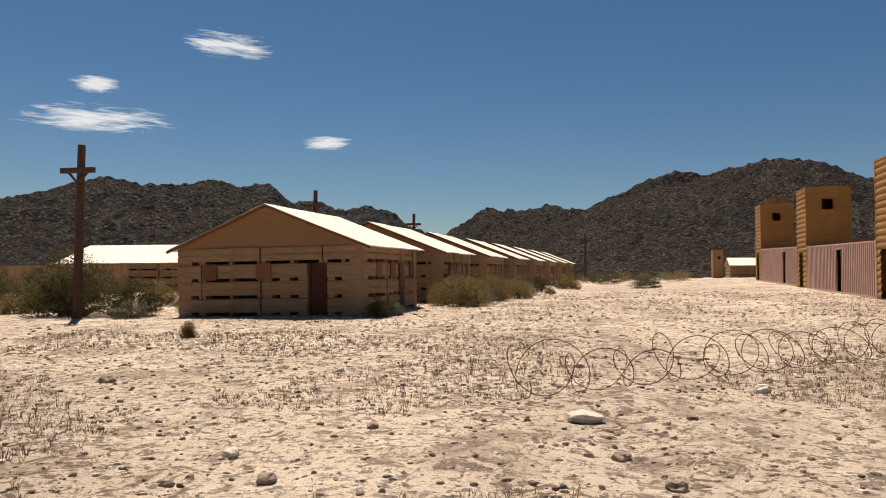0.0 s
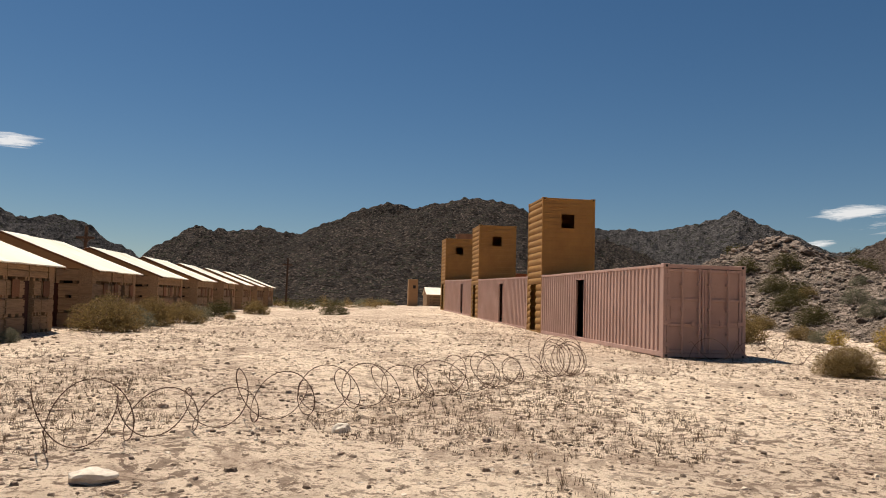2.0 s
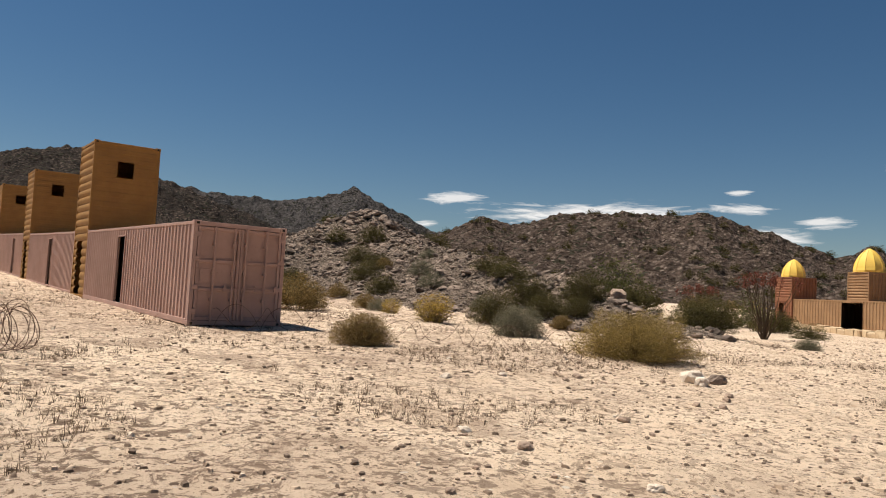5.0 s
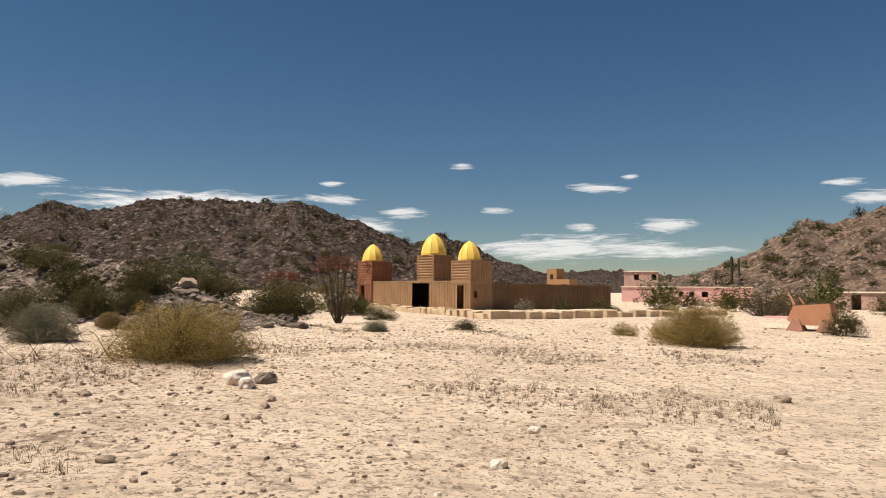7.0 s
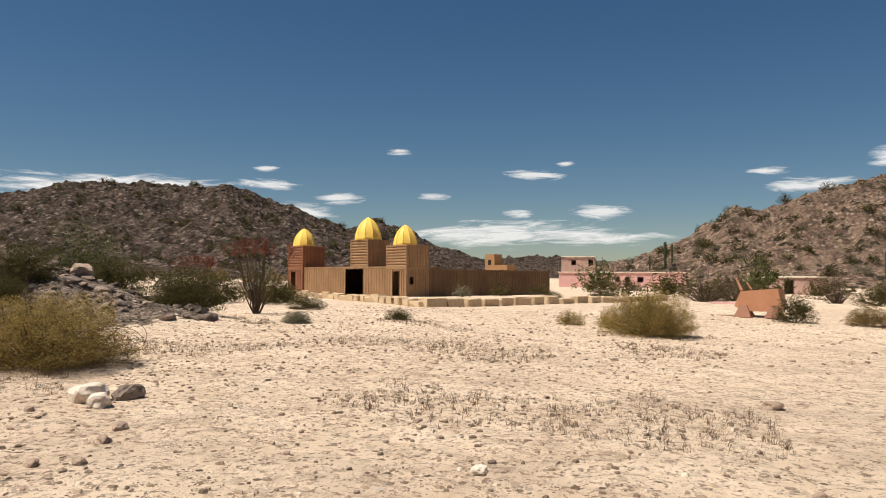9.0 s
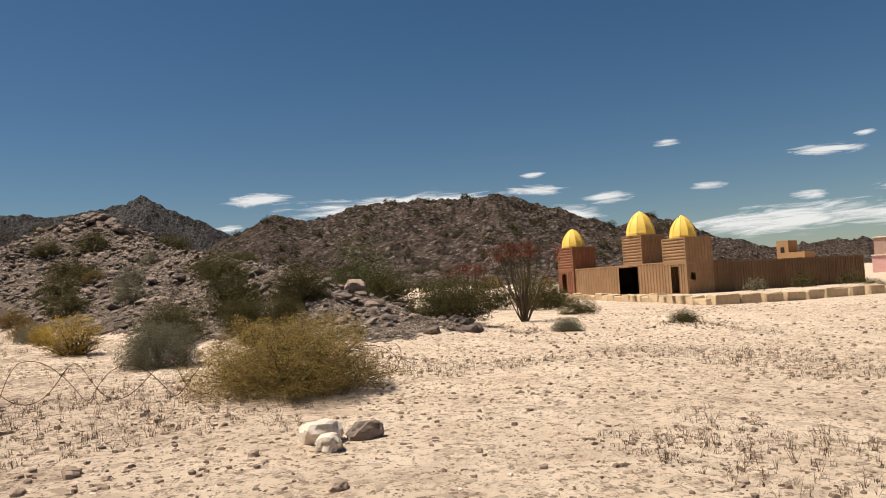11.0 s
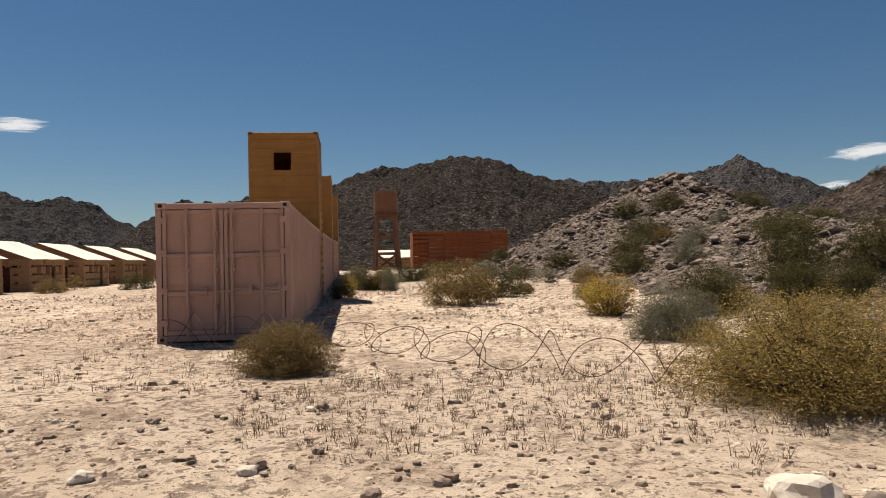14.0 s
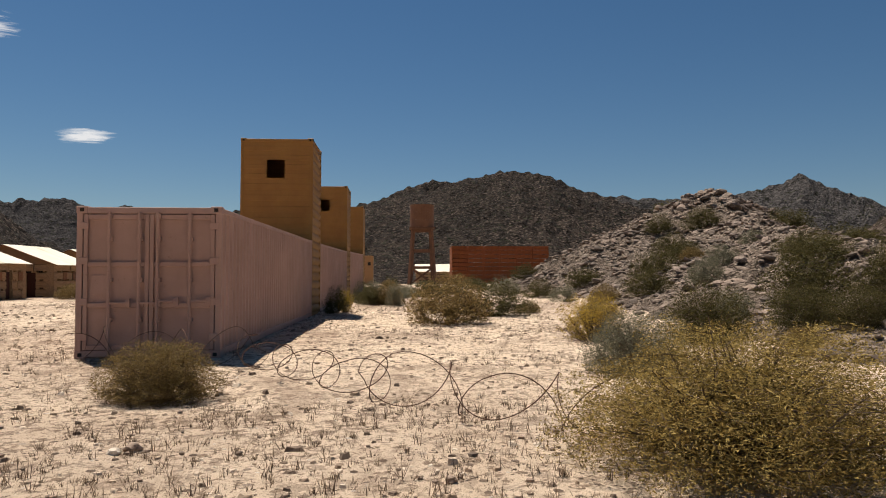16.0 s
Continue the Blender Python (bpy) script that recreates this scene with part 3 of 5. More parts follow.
CX, CY = 11.645, 18.29
row_z = [0.0, 0.19, 0.22, 0.55, 0.60, 1.02]
tilt = [0.8, 0, 1.3, 0, 1.6, 0]
yy = CY
doors = [6.6, 5.2, 3.4]
for k in range(3):
    container(pose(CX, yy, row_z[2 * k], tilt[2 * k], 0, 0), "long dusty pink shipping container on bare ground" if k else "long dusty pink shipping container, its closed doors facing the bushes", doors[k])
    yy += L40 + 0.01
    tower(pose(CX, yy, row_z[2 * k + 1]), "ochre container stood upright with a square look-out window")
    yy += 2.45


# ---- crate-built barracks ----
def crate_mesh(w, h, d, name, mat, boards=2, gap=0.032):
    """A bin crate in one closed skin: boards with gaps between them, skids with open pockets under it."""
    foot, hh = 0.095, (h - 0.12) / boards
    cuts = [(0.0, 0), (0.11, 0), (0.112, 1), (w / 2 - 0.06, 1), (w / 2 - 0.058, 0), (w / 2 + 0.058, 0), (w / 2 + 0.06, 1), (w - 0.112, 1), (w - 0.11, 0), (w, 0)]
    bm = bmesh.new()
    rings = []
    for x, pocket in cuts:
        side = [(0.05 if not pocket else 0.2, foot if pocket else 0.0), (0.05 if not pocket else 0.2, foot + 0.001), (0.0, foot + 0.004)]
        for k in range(boards):
            z1 = foot + (k + 1) * hh
            side += [(0.0, z1 - gap), (0.04, z1 - gap), (0.04, z1 - 0.002), (0.0, z1)]
        side = side[:-1] + [(0.0, h - 0.004)]
        ring = side + [(d - y, z) for y, z in reversed(side)]
        rings.append([bm.verts.new((x, y, z)) for y, z in ring])
    n = len(rings[0])
    for a, b in zip(rings, rings[1:]):
        for i in range(n):
            bm.faces.new((a[i], a[(i + 1) % n], b[(i + 1) % n], b[i]))
    bm.faces.new(reversed(rings[0]))
    bm.faces.new(rings[-1])
    bmesh.ops.recalc_face_normals(bm, faces=bm.faces)
    me = mesh_from(name, bm)
    me.materials.append(mat)
    return me


CR_H, COURSES = 0.535, 4
CRATES = {w: crate_mesh(w, CR_H, 0.5, "crate", M["crate"]) for w in (1.93, 1.2, 0.8, 0.55)}


def barrack(m, label, seed, front=6.3, depth=5.8, group="crate-built barracks in a row"):
    rnd = random.Random(seed)
    t = thing("barrack", m, label, "building", group)
    top = CR_H * COURSES

    def course(width, z, place, skip):
        x = 0.0
        seq = [0.8, 1.93, 1.93, 1.2] if width > 5.9 else [1.93, 1.2, 0.8, 0.8]
        over = sum(seq)
        for w in seq:
            ww = w * width / over
            if not any(x + ww > a and x < b and z < c for a, b, c in skip):
                yield x, ww, w
            else:
                for a, b, c in skip:
                    if x + ww > a and x < b:
                        if a - x > 0.15:
                            yield x, a - x, 0.55
                        if x + ww - b > 0.15:
                            yield b, x + ww - b, 0.55
            x += ww

    walls = (
        (pose(0, 0, 0), front, [(4.5, 5.12, 1.55)]),
        (pose(front, 0, 0, 0, 0, 90), depth, [(3.6, 4.25, 1.55)]),
        (pose(front, depth, 0, 0, 0, 180), front, []),
        (pose(0, depth, 0, 0, 0, -90), depth, []),
    )
    for wi, (wm, width, gaps) in enumerate(walls):
        wall = new("wall")
        wall.parent = t
        wall.matrix_basis = wm
        for c in range(COURSES):
            z = c * CR_H
            for x, ww, w in course(width, z, wm, gaps):
                ob = new("crate", CRATES[w])
                ob.parent = wall
                ob.matrix_basis = pose(x + rnd.uniform(-0.012, 0.012), rnd.uniform(-0.02, 0.02), z, 0, 0, rnd.uniform(-0.4, 0.4)) @ Matrix.Diagonal((ww / w * 0.975, 1, 1, 1))
    # added near-black sheet, standing for the shade seen through gaps
    inner = bmesh.new()
    box(inner, 0.5, front - 0.5, 0.5, 0.53, 0.02, top)
    box(inner, front - 0.53, front - 0.5, 0.53, depth - 0.5, 0.02, top)
    part("shade_sheet", inner, M["black"], t, "near-black sheet standing for the shade inside the walls")
    dr = bmesh.new()
    box(dr, 4.52, 5.10, 0.16, 0.20, 0.03, 1.6)
    box(dr, 4.58, 5.04, 0.145, 0.16, 0.95, 1.01)
    part("door", dr, M["door_wood"], t, "dark red plank door")
    dr = bmesh.new()
    box(dr, front - 0.20, front - 0.16, 3.62, 4.23, 0.03, 1.6)
    part("door", dr, M["door_wood"], t, "dark red plank door")
    for x in (0.9, 2.76):
        part("window_cover", boxbm(x, x + 0.5, -0.035, -0.006, 1.12, 1.62, bevel=0.006), M["cover"], t, "rusty brown board over a window")
    for y in (1.2, 2.6, 4.85):
        part("window_cover", boxbm(front + 0.006, front + 0.035, y, y + 0.5, 1.12, 1.62, bevel=0.006), M["cover"], t, "rusty brown board over a window")
    rise = 1.27
    for y in (0.02, depth - 0.06):
        g = bmesh.new()
        pts = [(0, top), (front, top), (front / 2, top + rise)]
        lo = [g.verts.new((x, y, z)) for x, z in pts]
        hi = [g.verts.new((x, y + 0.04, z)) for x, z in pts]
        g.faces.new(lo)
        g.faces.new(reversed(hi))
        for i in range(3):
            g.faces.new((lo[i], hi[i], hi[(i + 1) % 3], lo[(i + 1) % 3]))
        part("gable", g, M["plywood"], t, "brown plywood gable")
    ov, half = 0.28, front / 2
    for s in (-1, 1):
        r = bmesh.new()
        n = 8
        rings = []
        a = [(half, top + rise + 0.06), (half + s * (half + ov) * 0.5, top + 0.06 + rise * (0.5 - ov / half / 2) - 0.012), (half + s * (half + ov), top + 0.06 - rise * ov / half)]
        for k in range(n):
            y0 = -0.18 + (depth + 0.36) * k / n
            y1 = -0.18 + (depth + 0.36) * (k + 1) / n
            sag = rnd.uniform(-0.012, 0.012)
            for y, dz in ((y0 + 0.004, sag), (y1 - 0.012, sag + 0.01), (y1 - 0.008, sag - 0.012)):
                rings.append([r.verts.new((x, y, z + dz)) for x, z in a] + [r.verts.new((x, y, z + dz - 0.035)) for x, z in reversed(a)])
        for p, q in zip(rings, rings[1:]):
            for i in range(6):
                r.faces.new((p[i], p[(i + 1) % 6], q[(i + 1) % 6], q[i]))
        r.faces.new(rings[0])
        r.faces.new(reversed(rings[-1]))
        bmesh.ops.recalc_face_normals(r, faces=r.faces)
        part("roof", r, M["roof"], t, "sun-bleached cream roof sheet")
        for y in (-0.2, depth + 0.14):
            f = bmesh.new()
            beam(f, (half, y + 0.03, top + rise), (half + s * (half + ov), y + 0.03, top - rise * ov / half), 0.07)
            part("barge_board", f, M["cover"], t)
    return t


for k in range(8):
    by = 18.9 + 8.75 * k
    bx = -12.7 + 0.03 * (by - 18.9)
    barrack(pose(bx, by, ground_z(bx + 6.3, by, False) - 0.10, 0.7, -1.0, 0), "low barrack built of stacked wooden crates with a cream roof", k)
# the far wing at the back, with a lower yard wall
barrack(pose(-27.2, 41.5, ground_z(-27, 41, False) - 0.1, 0, 0, 90), "long crate-built barrack behind the yard wall", 21, depth=10.0, group="barracks behind the yard")
barrack(pose(26.5, 132.0, 1.5, 0, 0, 90), "crate-built shed with a cream roof behind the water tower", 31, front=6.2, depth=7.5, group="crate shed")

yard = bmesh.new()
sheet(yard, -64, -29, 0, 2.0, 0.28, 0.03, lambda u, v, w: Vector((u, 38 - w, v + ground_z(-30, 38, False) - 0.2)))
part("wall_yard", yard, M["tan_steel"], None)
tagged(bpy.data.objects["wall_yard"], "long tan corrugated yard wall", "wall", kind="structure")


def utility_pole(x, y, height, label, rz=0):
    t = thing("utility_pole", pose(x, y, ground_z(x, y) - 0.05, 0, 0, rz), label, "pole", "utility poles")
    b = bmesh.new()
    beam(b, (0, 0, 0), (0.03, 0, height), 0.21, 0.16, sides=8)
    part("post", b, M["pole"], t)
    c = bmesh.new()
    box(c, -0.58, 0.62, -0.2, -0.09, height - 0.90, height - 0.73, 0.01)
    part("crossarm", c, M["pole"], t)
    for s in (-1, 1):
        d = bmesh.new()
        beam(d, (0.03 + s * 0.36, -0.13, height - 0.85), (0.03 + s * 0.06, -0.13, height - 1.16), 0.06)
        part("brace", d, M["pole"], t)
    return t


utility_pole(-15.3, 17.5, 5.45, "dark wooden pole with a crossarm", 2)
utility_pole(-14.9, 34.5, 5.8, "dark wooden pole with a crossarm behind the barracks", 2)
utility_pole(-14.6, 52.5, 5.85, "dark wooden pole with a crossarm behind the barracks", 2)
utility_pole(-3.5, 92.0, 6.0, "dark wooden pole with a crossarm at the end of the row", 2)


# ---- water tower, crate stack and lookout far down the row ----
def water_tower(x, y):
    z = ground_z(x, y) - 0.1
    t = thing("water_tower", pose(x, y, z) @ Matrix.Diagonal((1.0, 1.0, 0.9, 1)), "rusty water tank on a tall brown timber stand", "tower")
    for sx in (-1, 1):
        for sy in (-1, 1):
            b = bmesh.new()
            beam(b, (sx * 1.45, sy * 1.45, 0), (sx * 1.05, sy * 1.05, 7.4), 0.42, 0.34)
            part("leg", b, M["tower_wood"], t)
    for zz in (2.4, 4.6, 7.3):
        for a, b2 in (((-1, -1), (1, -1)), ((1, -1), (1, 1)), ((1, 1), (-1, 1)), ((-1, 1), (-1, -1))):
            k = 1.45 - 0.4 * zz / 7.4
            b = bmesh.new()
            beam(b, (a[0] * k, a[1] * k, zz), (b2[0] * k, b2[1] * k, zz), 0.3)
            part("girt", b, M["tower_wood"], t)
    for a, b2 in (((-1, -1), (1, -1)), ((1, -1), (-1, -1)), ((1, 1), (-1, 1)), ((-1, 1), (1, 1))):
        b = bmesh.new()
        beam(b, (a[0] * 1.4, a[1] * 1.4, 0.2), (b2[0] * 1.3, b2[1] * 1.3, 2.4), 0.22)
        part("brace", b, M["tower_wood"], t)
    p = boxbm(-1.5, 1.5, -1.5, 1.5, 7.45, 7.65)
    part("platform", p, M["tower_wood"], t)
    tk = bmesh.new()
    bmesh.ops.create_cone(tk, cap_ends=True, segments=32, radius1=1.42, radius2=1.42, depth=3.0, matrix=Matrix.Translation((0, 0, 9.15)))
    tank = part("tank", tk, M["rust_tank"], t, "rusty banded steel tank")
    for zz in (7.75, 8.7, 9.7, 10.6):
        rb = bmesh.new()
        bmesh.ops.create_cone(rb, cap_ends=True, segments=32, radius1=1.48, radius2=1.48, depth=0.12, matrix=Matrix.Translation((0, 0, zz)))
        part("band", rb, M["rust_tank"], tank)
    return t


water_tower(19.15, 92.5)

RED_W = crate_mesh(2.4, 0.62, 1.2, "crate", M["red_wood"], 3, 0.075)


def crate_stack(m, nx, nz, ny, label):
    t = thing("crate_stack", m, label, "crates")
    rnd = random.Random(5)
    for k in range(nz):
        for i in range(nx):
            ob = new("crate", RED_W)
            ob.parent = t
            ob.matrix_basis = pose(i * 2.45 + rnd.uniform(-0.03, 0.03), rnd.uniform(-0.04, 0.04), k * 0.625)
        for j in range(1, ny):
            ob = new("crate", RED_W)
            ob.parent = t
            ob.matrix_basis = pose(rnd.uniform(-0.03, 0.03), j * 1.24, k * 0.625)
    return t


crate_stack(pose(24.1, 115.0, 1.5, 0, 0, 0), 6, 9, 4, "tall stack of orange-red wooden crates")
lookout = thing("lookout_tower", pose(12.0, 95.0, 1.25), "narrow tan plywood look-out tower", "tower")
lb = bmesh.new()
box(lb, 0, 1.25, 0, 1.25, 0, 3.6, 0.03)
part("body", lb, M["plywood"], lookout)
part("window", boxbm(0.6, 0.95, -0.02, 0.02, 2.4, 2.8), M["black"], lookout, "dark window opening")


# ---- domed compound to the east ----
QA = radians(-28)
QX, QY, QZ = 63.6, 21.3, -0.3


def Q(u, v, z=0.0, rz=0.0):
    """A pose in the compound: u along its long side wall, v along its front, to the left."""
    c, s = math.cos(QA), math.sin(QA)
    return pose(QX + u * c - v * s, QY + u * s + v * c, QZ + z, 0, 0, math.degrees(QA) + rz)


def steel_box(m, lu, lv, h, label, name, mat, front_gaps=(), side_gaps=(), folds="v", group="", pitch=0.278, lift=0.0, onto=None):
    """A steel box of container panels. Front is the face u = 0, the side is the face v = 0. onto: a storey set on another box."""
    if onto:
        t = new("storey")
        t.parent = onto
        t.location.z = lift
    else:
        t = thing(name, m, label, "building", group)
    fr = bmesh.new()
    for u in (0, lu - 0.1):
        for v in (0, lv - 0.1):
            box(fr, u, u + 0.1, v, v + 0.1, 0, h, 0.006)
    for z in (0.0, h - 0.1):
        box(fr, 0.0, 0.1, 0.1, lv - 0.1, z, z + 0.1)
        box(fr, lu - 0.1, lu, 0.1, lv - 0.1, z, z + 0.1)
        box(fr, 0.1, lu - 0.1, 0, 0.1, z, z + 0.1)
        box(fr, 0.1, lu - 0.1, lv - 0.1, lv, z, z + 0.1)
    part("frame", fr, mat, t)

    def face(name2, length, gaps, place, mode):
        bm = bmesh.new()
        if mode == "v":
            wall_sheets(bm, 0.1, length - 0.1, 0.1, h - 0.1, list(gaps), pitch, 0.05, place)
        else:
            sheet(bm, 0.1, h - 0.1, 0.1, length - 0.1, 0.24, 0.05, lambda z, u, w: place(u, z, w))
        part(name2, bm, mat, t)

    face("front_wall", lv, front_gaps, lambda u, z, w: Vector((-w, u, z)), folds)
    face("side_wall", lu, side_gaps, lambda u, z, w: Vector((u, -w, z)), "v")
    face("side_wall", lu, (), lambda u, z, w: Vector((u, lv + w, z)), "v")
    face("back_wall", lv, (), lambda u, z, w: Vector((lu + w, u, z)), "v")
    part("roof", boxbm(0.02, lu - 0.02, 0.02, lv - 0.02, h - 0.04, h - 0.005), mat, t)
    part("floor", boxbm(0.1, lu - 0.1, 0.1, lv - 0.1, 0.0, 0.05), M["black"], t)
    return t


def dome(m, r, h, label):
    t = thing("dome", m, label, "dome", "yellow domes")
    bm = bmesh.new()
    rings, seg = 12, 10
    grid = []
    for j in range(rings):
        a = j / rings
        rr = r * (1 - a ** 2.1) ** 0.75 * (1.02 if j == 1 else 1)
        grid.append([bm.verts.new((rr * math.cos(2 * math.pi * i / seg), rr * math.sin(2 * math.pi * i / seg), h * a)) for i in range(seg)])
    tip = bm.verts.new((0, 0, h))
    for j in range(rings - 1):
        for i in range(seg):
            bm.faces.new((grid[j][i], grid[j][(i + 1) % seg], grid[j + 1][(i + 1) % seg], grid[j + 1][i]))
    for i in range(seg):
        bm.faces.new((grid[-1][i], grid[-1][(i + 1) % seg], tip))
    bm.faces.new(reversed(grid[0]))
    part("shell", bm, M["gold"], t)
    for i in range(seg):
        rb = bmesh.new()
        for j in range(rings - 1):
            beam(rb, grid_pt(r, h, j, rings, i, seg), grid_pt(r, h, j + 1, rings, i, seg), 0.035)
        part("rib", rb, M["gold"], t)
    return t


def grid_pt(r, h, j, rings, i, seg):
    a = j / rings
    rr = r * (1 - a ** 2.1) ** 0.75 + 0.005
    return (rr * math.cos(2 * math.pi * i / seg), rr * math.sin(2 * math.pi * i / seg), h * a)


S1 = 2.25


def gate_tower(u, v, s1, s2, label, mat, front, side):
    t = steel_box(Q(u, v), 2.44, 2.44, s1, label, "gate_tower", mat, front, side, group="towers of the compound")
    steel_box(None, 2.44, 2.44, s2, "", "", mat, folds="h", lift=s1 + 0.005, onto=t)
    return t


gate_tower(0, 0, S1, 1.8, "square tan steel gate tower with a dark doorway", M["tan_steel"], [(0.85, 0.8, 0.1, 2.0)], [(0.35, 0.42, 1.0, 1.55)])
gate_tower(0.1, 14.3, S1, 2.1, "square red-brown steel corner tower with a small window", M["red_steel"], [(1.2, 0.7, 0.1, 2.0)], [(0.4, 0.42, 1.1, 1.65)])
steel_box(Q(0.25, 2.46), 6.0, 11.8, 2.4, "tan container wall of the compound with a wide dark gateway", "container_wall", M["tan_steel"], [(3.2, 2.4, 0.1, 2.2)], pitch=0.36)
steel_box(Q(1.5, 6.6, 2.41), 2.44, 2.44, 2.35, "tan steel box over the gateway with level folds", "gate_tower", M["tan_steel"], folds="h", group="towers of the compound")
steel_box(Q(2.46, 0.0), 9.0, 2.4, 2.2, "long container forming the side wall, coloured brown for its shade", "container_wall", M["shade_steel"])
steel_box(Q(11.48, 0.0), 6.6, 2.4, 2.2, "long container forming the side wall, coloured brown for its shade", "container_wall", M["shade_steel"])
dome(Q(0.95, 1.22, S1 + 1.81), 0.93, 1.65, "pointed yellow dome on a tan tower")
dome(Q(2.5, 7.82, 4.765), 1.15, 2.0, "tall pointed yellow dome over the gateway")
dome(Q(1.05, 15.52, S1 + 2.11), 1.0, 1.7, "pointed yellow dome on a red-brown tower")


def low_wall(points, group, rnd):
    """Pale cut blocks laid end to end on the ground."""
    for (ax, ay), (bx, by) in zip(points, points[1:]):
        d = math.hypot(bx - ax, by - ay)
        n = max(1, round(d / 1.25))
        for i in range(n):
            s = (i + 0.5) / n
            x, y = ax + (bx - ax) * s, ay + (by - ay) * s
            bm = bmesh.new()
            lx, hz = d / n * rnd.uniform(0.38, 0.485), 0.40 + rnd.uniform(-0.08, 0.07)
            box(bm, -lx, lx, -0.3, 0.3, -0.08, hz, 0.05)
            for v in bm.verts:
                v.co += Vector((rnd.uniform(-0.05, 0.05), rnd.uniform(-0.05, 0.05), rnd.uniform(-0.05, 0.03)))
            ob = part("stone_block", bm, M["block"], None)
            ob.matrix_world = pose(x, y, ground_z(x, y) , 0, 0, math.degrees(math.atan2(by - ay, bx - ax)) + rnd.uniform(-7, 7))
            tagged(ob, "pale cut stone block of a low boundary wall", "block", group)


low_wall([(68.4, 35.4), (52.4, 20.0), (44.7, 13.4), (52.7, 8.9), (58.7, 4.6), (63.0, 2.2)], "blocks of the low boundary wall", random.Random(3))


def flat_house(m, lx, ly, h, label, mat, openings, upper=None):
    t = thing("flat_house", m, label, "house", "pink flat-roofed houses")
    wl = bmesh.new()
    wall_sheets(wl, 0, ly, 0, h, sorted(openings), 2.0, 0.01, lambda u, v, w: Vector((-w, ly - u, v)), thick=0.12)
    part("wall", wl, mat, t)
    w2 = bmesh.new()
    box(w2, 0.15, lx, 0, 0.12, 0, h)
    box(w2, 0.15, lx, ly - 0.12, ly, 0, h)
    box(w2, lx - 0.12, lx, 0.12, ly - 0.12, 0, h)
    part("wall", w2, mat, t)
    part("roof", boxbm(-0.15, lx + 0.1, -0.1, ly + 0.1, h, h + 0.14), M["roof"], t, "pale flat roof slab")
    part("floor", boxbm(0.14, lx - 0.12, 0.12, ly - 0.12, 0, 0.05), M["black"], t)
    return t


def seen_from_c8(az, d):
    return C8[0] + d * math.sin(radians(az)), C8[1] + d * math.cos(radians(az))


hx, hy = seen_from_c8(83.0, 128)
flat_house(pose(hx, hy - 17.2, -0.9, 0, 0, 3), 8, 20.6, 3.1, "long pink flat-roofed house with small dark windows", M["pink_pale"], [(9.3, 0.8, 1.5, 2.4), (10.9, 0.8, 1.5, 2.4), (12.9, 1.0, 1.5, 2.4)])
# darker pink than the storey below: its shade is painted in
flat_house(pose(hx + 0.8, hy - 2.4, 2.35, 0, 0, 3), 5, 5.6, 2.5, "pink upper storey with two dark windows, its shade put into a darker pink", M["pink"], [(1.7, 0.8, 1.1, 2.0), (4.6, 0.8, 1.1, 2.0)])
kx, ky = seen_from_c8(97.4, 80)
flat_house(pose(kx, ky - 2.5, -0.6, 0, 0, -24), 3, 5.0, 2.0, "small pink hut with an open dark doorway", M["pink"], [(2.0, 0.9, 0.0, 1.8)])
fx, fy = seen_from_c8(76.5, 118)
ft = thing("lookout_tower", pose(fx, fy, -0.6, 0, 0, -20), "tan two-storey look-out tower with dark windows", "tower")
fb = bmesh.new()
box(fb, 0, 2.2, 0, 1.8, 0, 5.6)
box(fb, 0, 2.4, -2.4, 0, 0, 3.9)
part("body", fb, M["plywood"], ft)
part("window", boxbm(-0.03, 0.02, 0.6, 1.2, 3.9, 4.7), M["black"], ft, "dark window opening")
part("window", boxbm(-0.03, 0.02, -1.9, -1.0, 2.3, 3.1), M["black"], ft, "dark window opening")


def broken_cart(x, y):
    """A sheet-metal car shell lying in the sand."""
    t = thing("wrecked_car", pose(x, y, ground_z(x, y), 0, 0, -20) @ Matrix.Diagonal((0.85, 0.8, 0.85, 1)), "rusty orange wrecked vehicle body in the sand", "wreck")
    b = bmesh.new()
    prof = [(-1.2, 0.45), (-0.95, 1.45), (0.9, 1.3), (1.25, 0.55), (0.8, 0.3), (-0.6, 0.3)]
    lo = [b.verts.new((-0.55, u, z)) for u, z in prof]
    hi = [b.verts.new((0.55, u, z)) for u, z in prof]
    b.faces.new(lo)
    b.faces.new(reversed(hi))
    for i in range(len(prof)):
        b.faces.new((lo[i], hi[i], hi[(i + 1) % len(prof)], lo[(i + 1) % len(prof)]))
    part("body", b, M["wreck"], t)
    for u in (-0.8, 0.75):
        w = bmesh.new()
        beam(w, (-0.45, u, 0.0), (-0.45, u, 0.6), 0.9, 0.35)
        part("support", w, M["red_steel"], t)
    p = bmesh.new()
    beam(p, (0, 1.0, 1.35), (0.1, 1.35, 2.0), 0.12, 0.05)
    part("post", p, M["wreck"], t)
    p = bmesh.new()
    beam(p, (0, 0.5, 1.4), (0, 0.75, 1.75), 0.07)
    part("lever", p, M["wreck"], t)
    part("tow_bar", boxbm(-0.35, 0.35, 1.2, 2.6, 0.62, 0.72), M["pink_pale"], t)
    return t


M["wreck"] = painted("orange_rusty_sheet", (0.52, 0.27, 0.15), (0.42, 0.19, 0.10), amount=0.3)
broken_cart(44.8, -1.9)


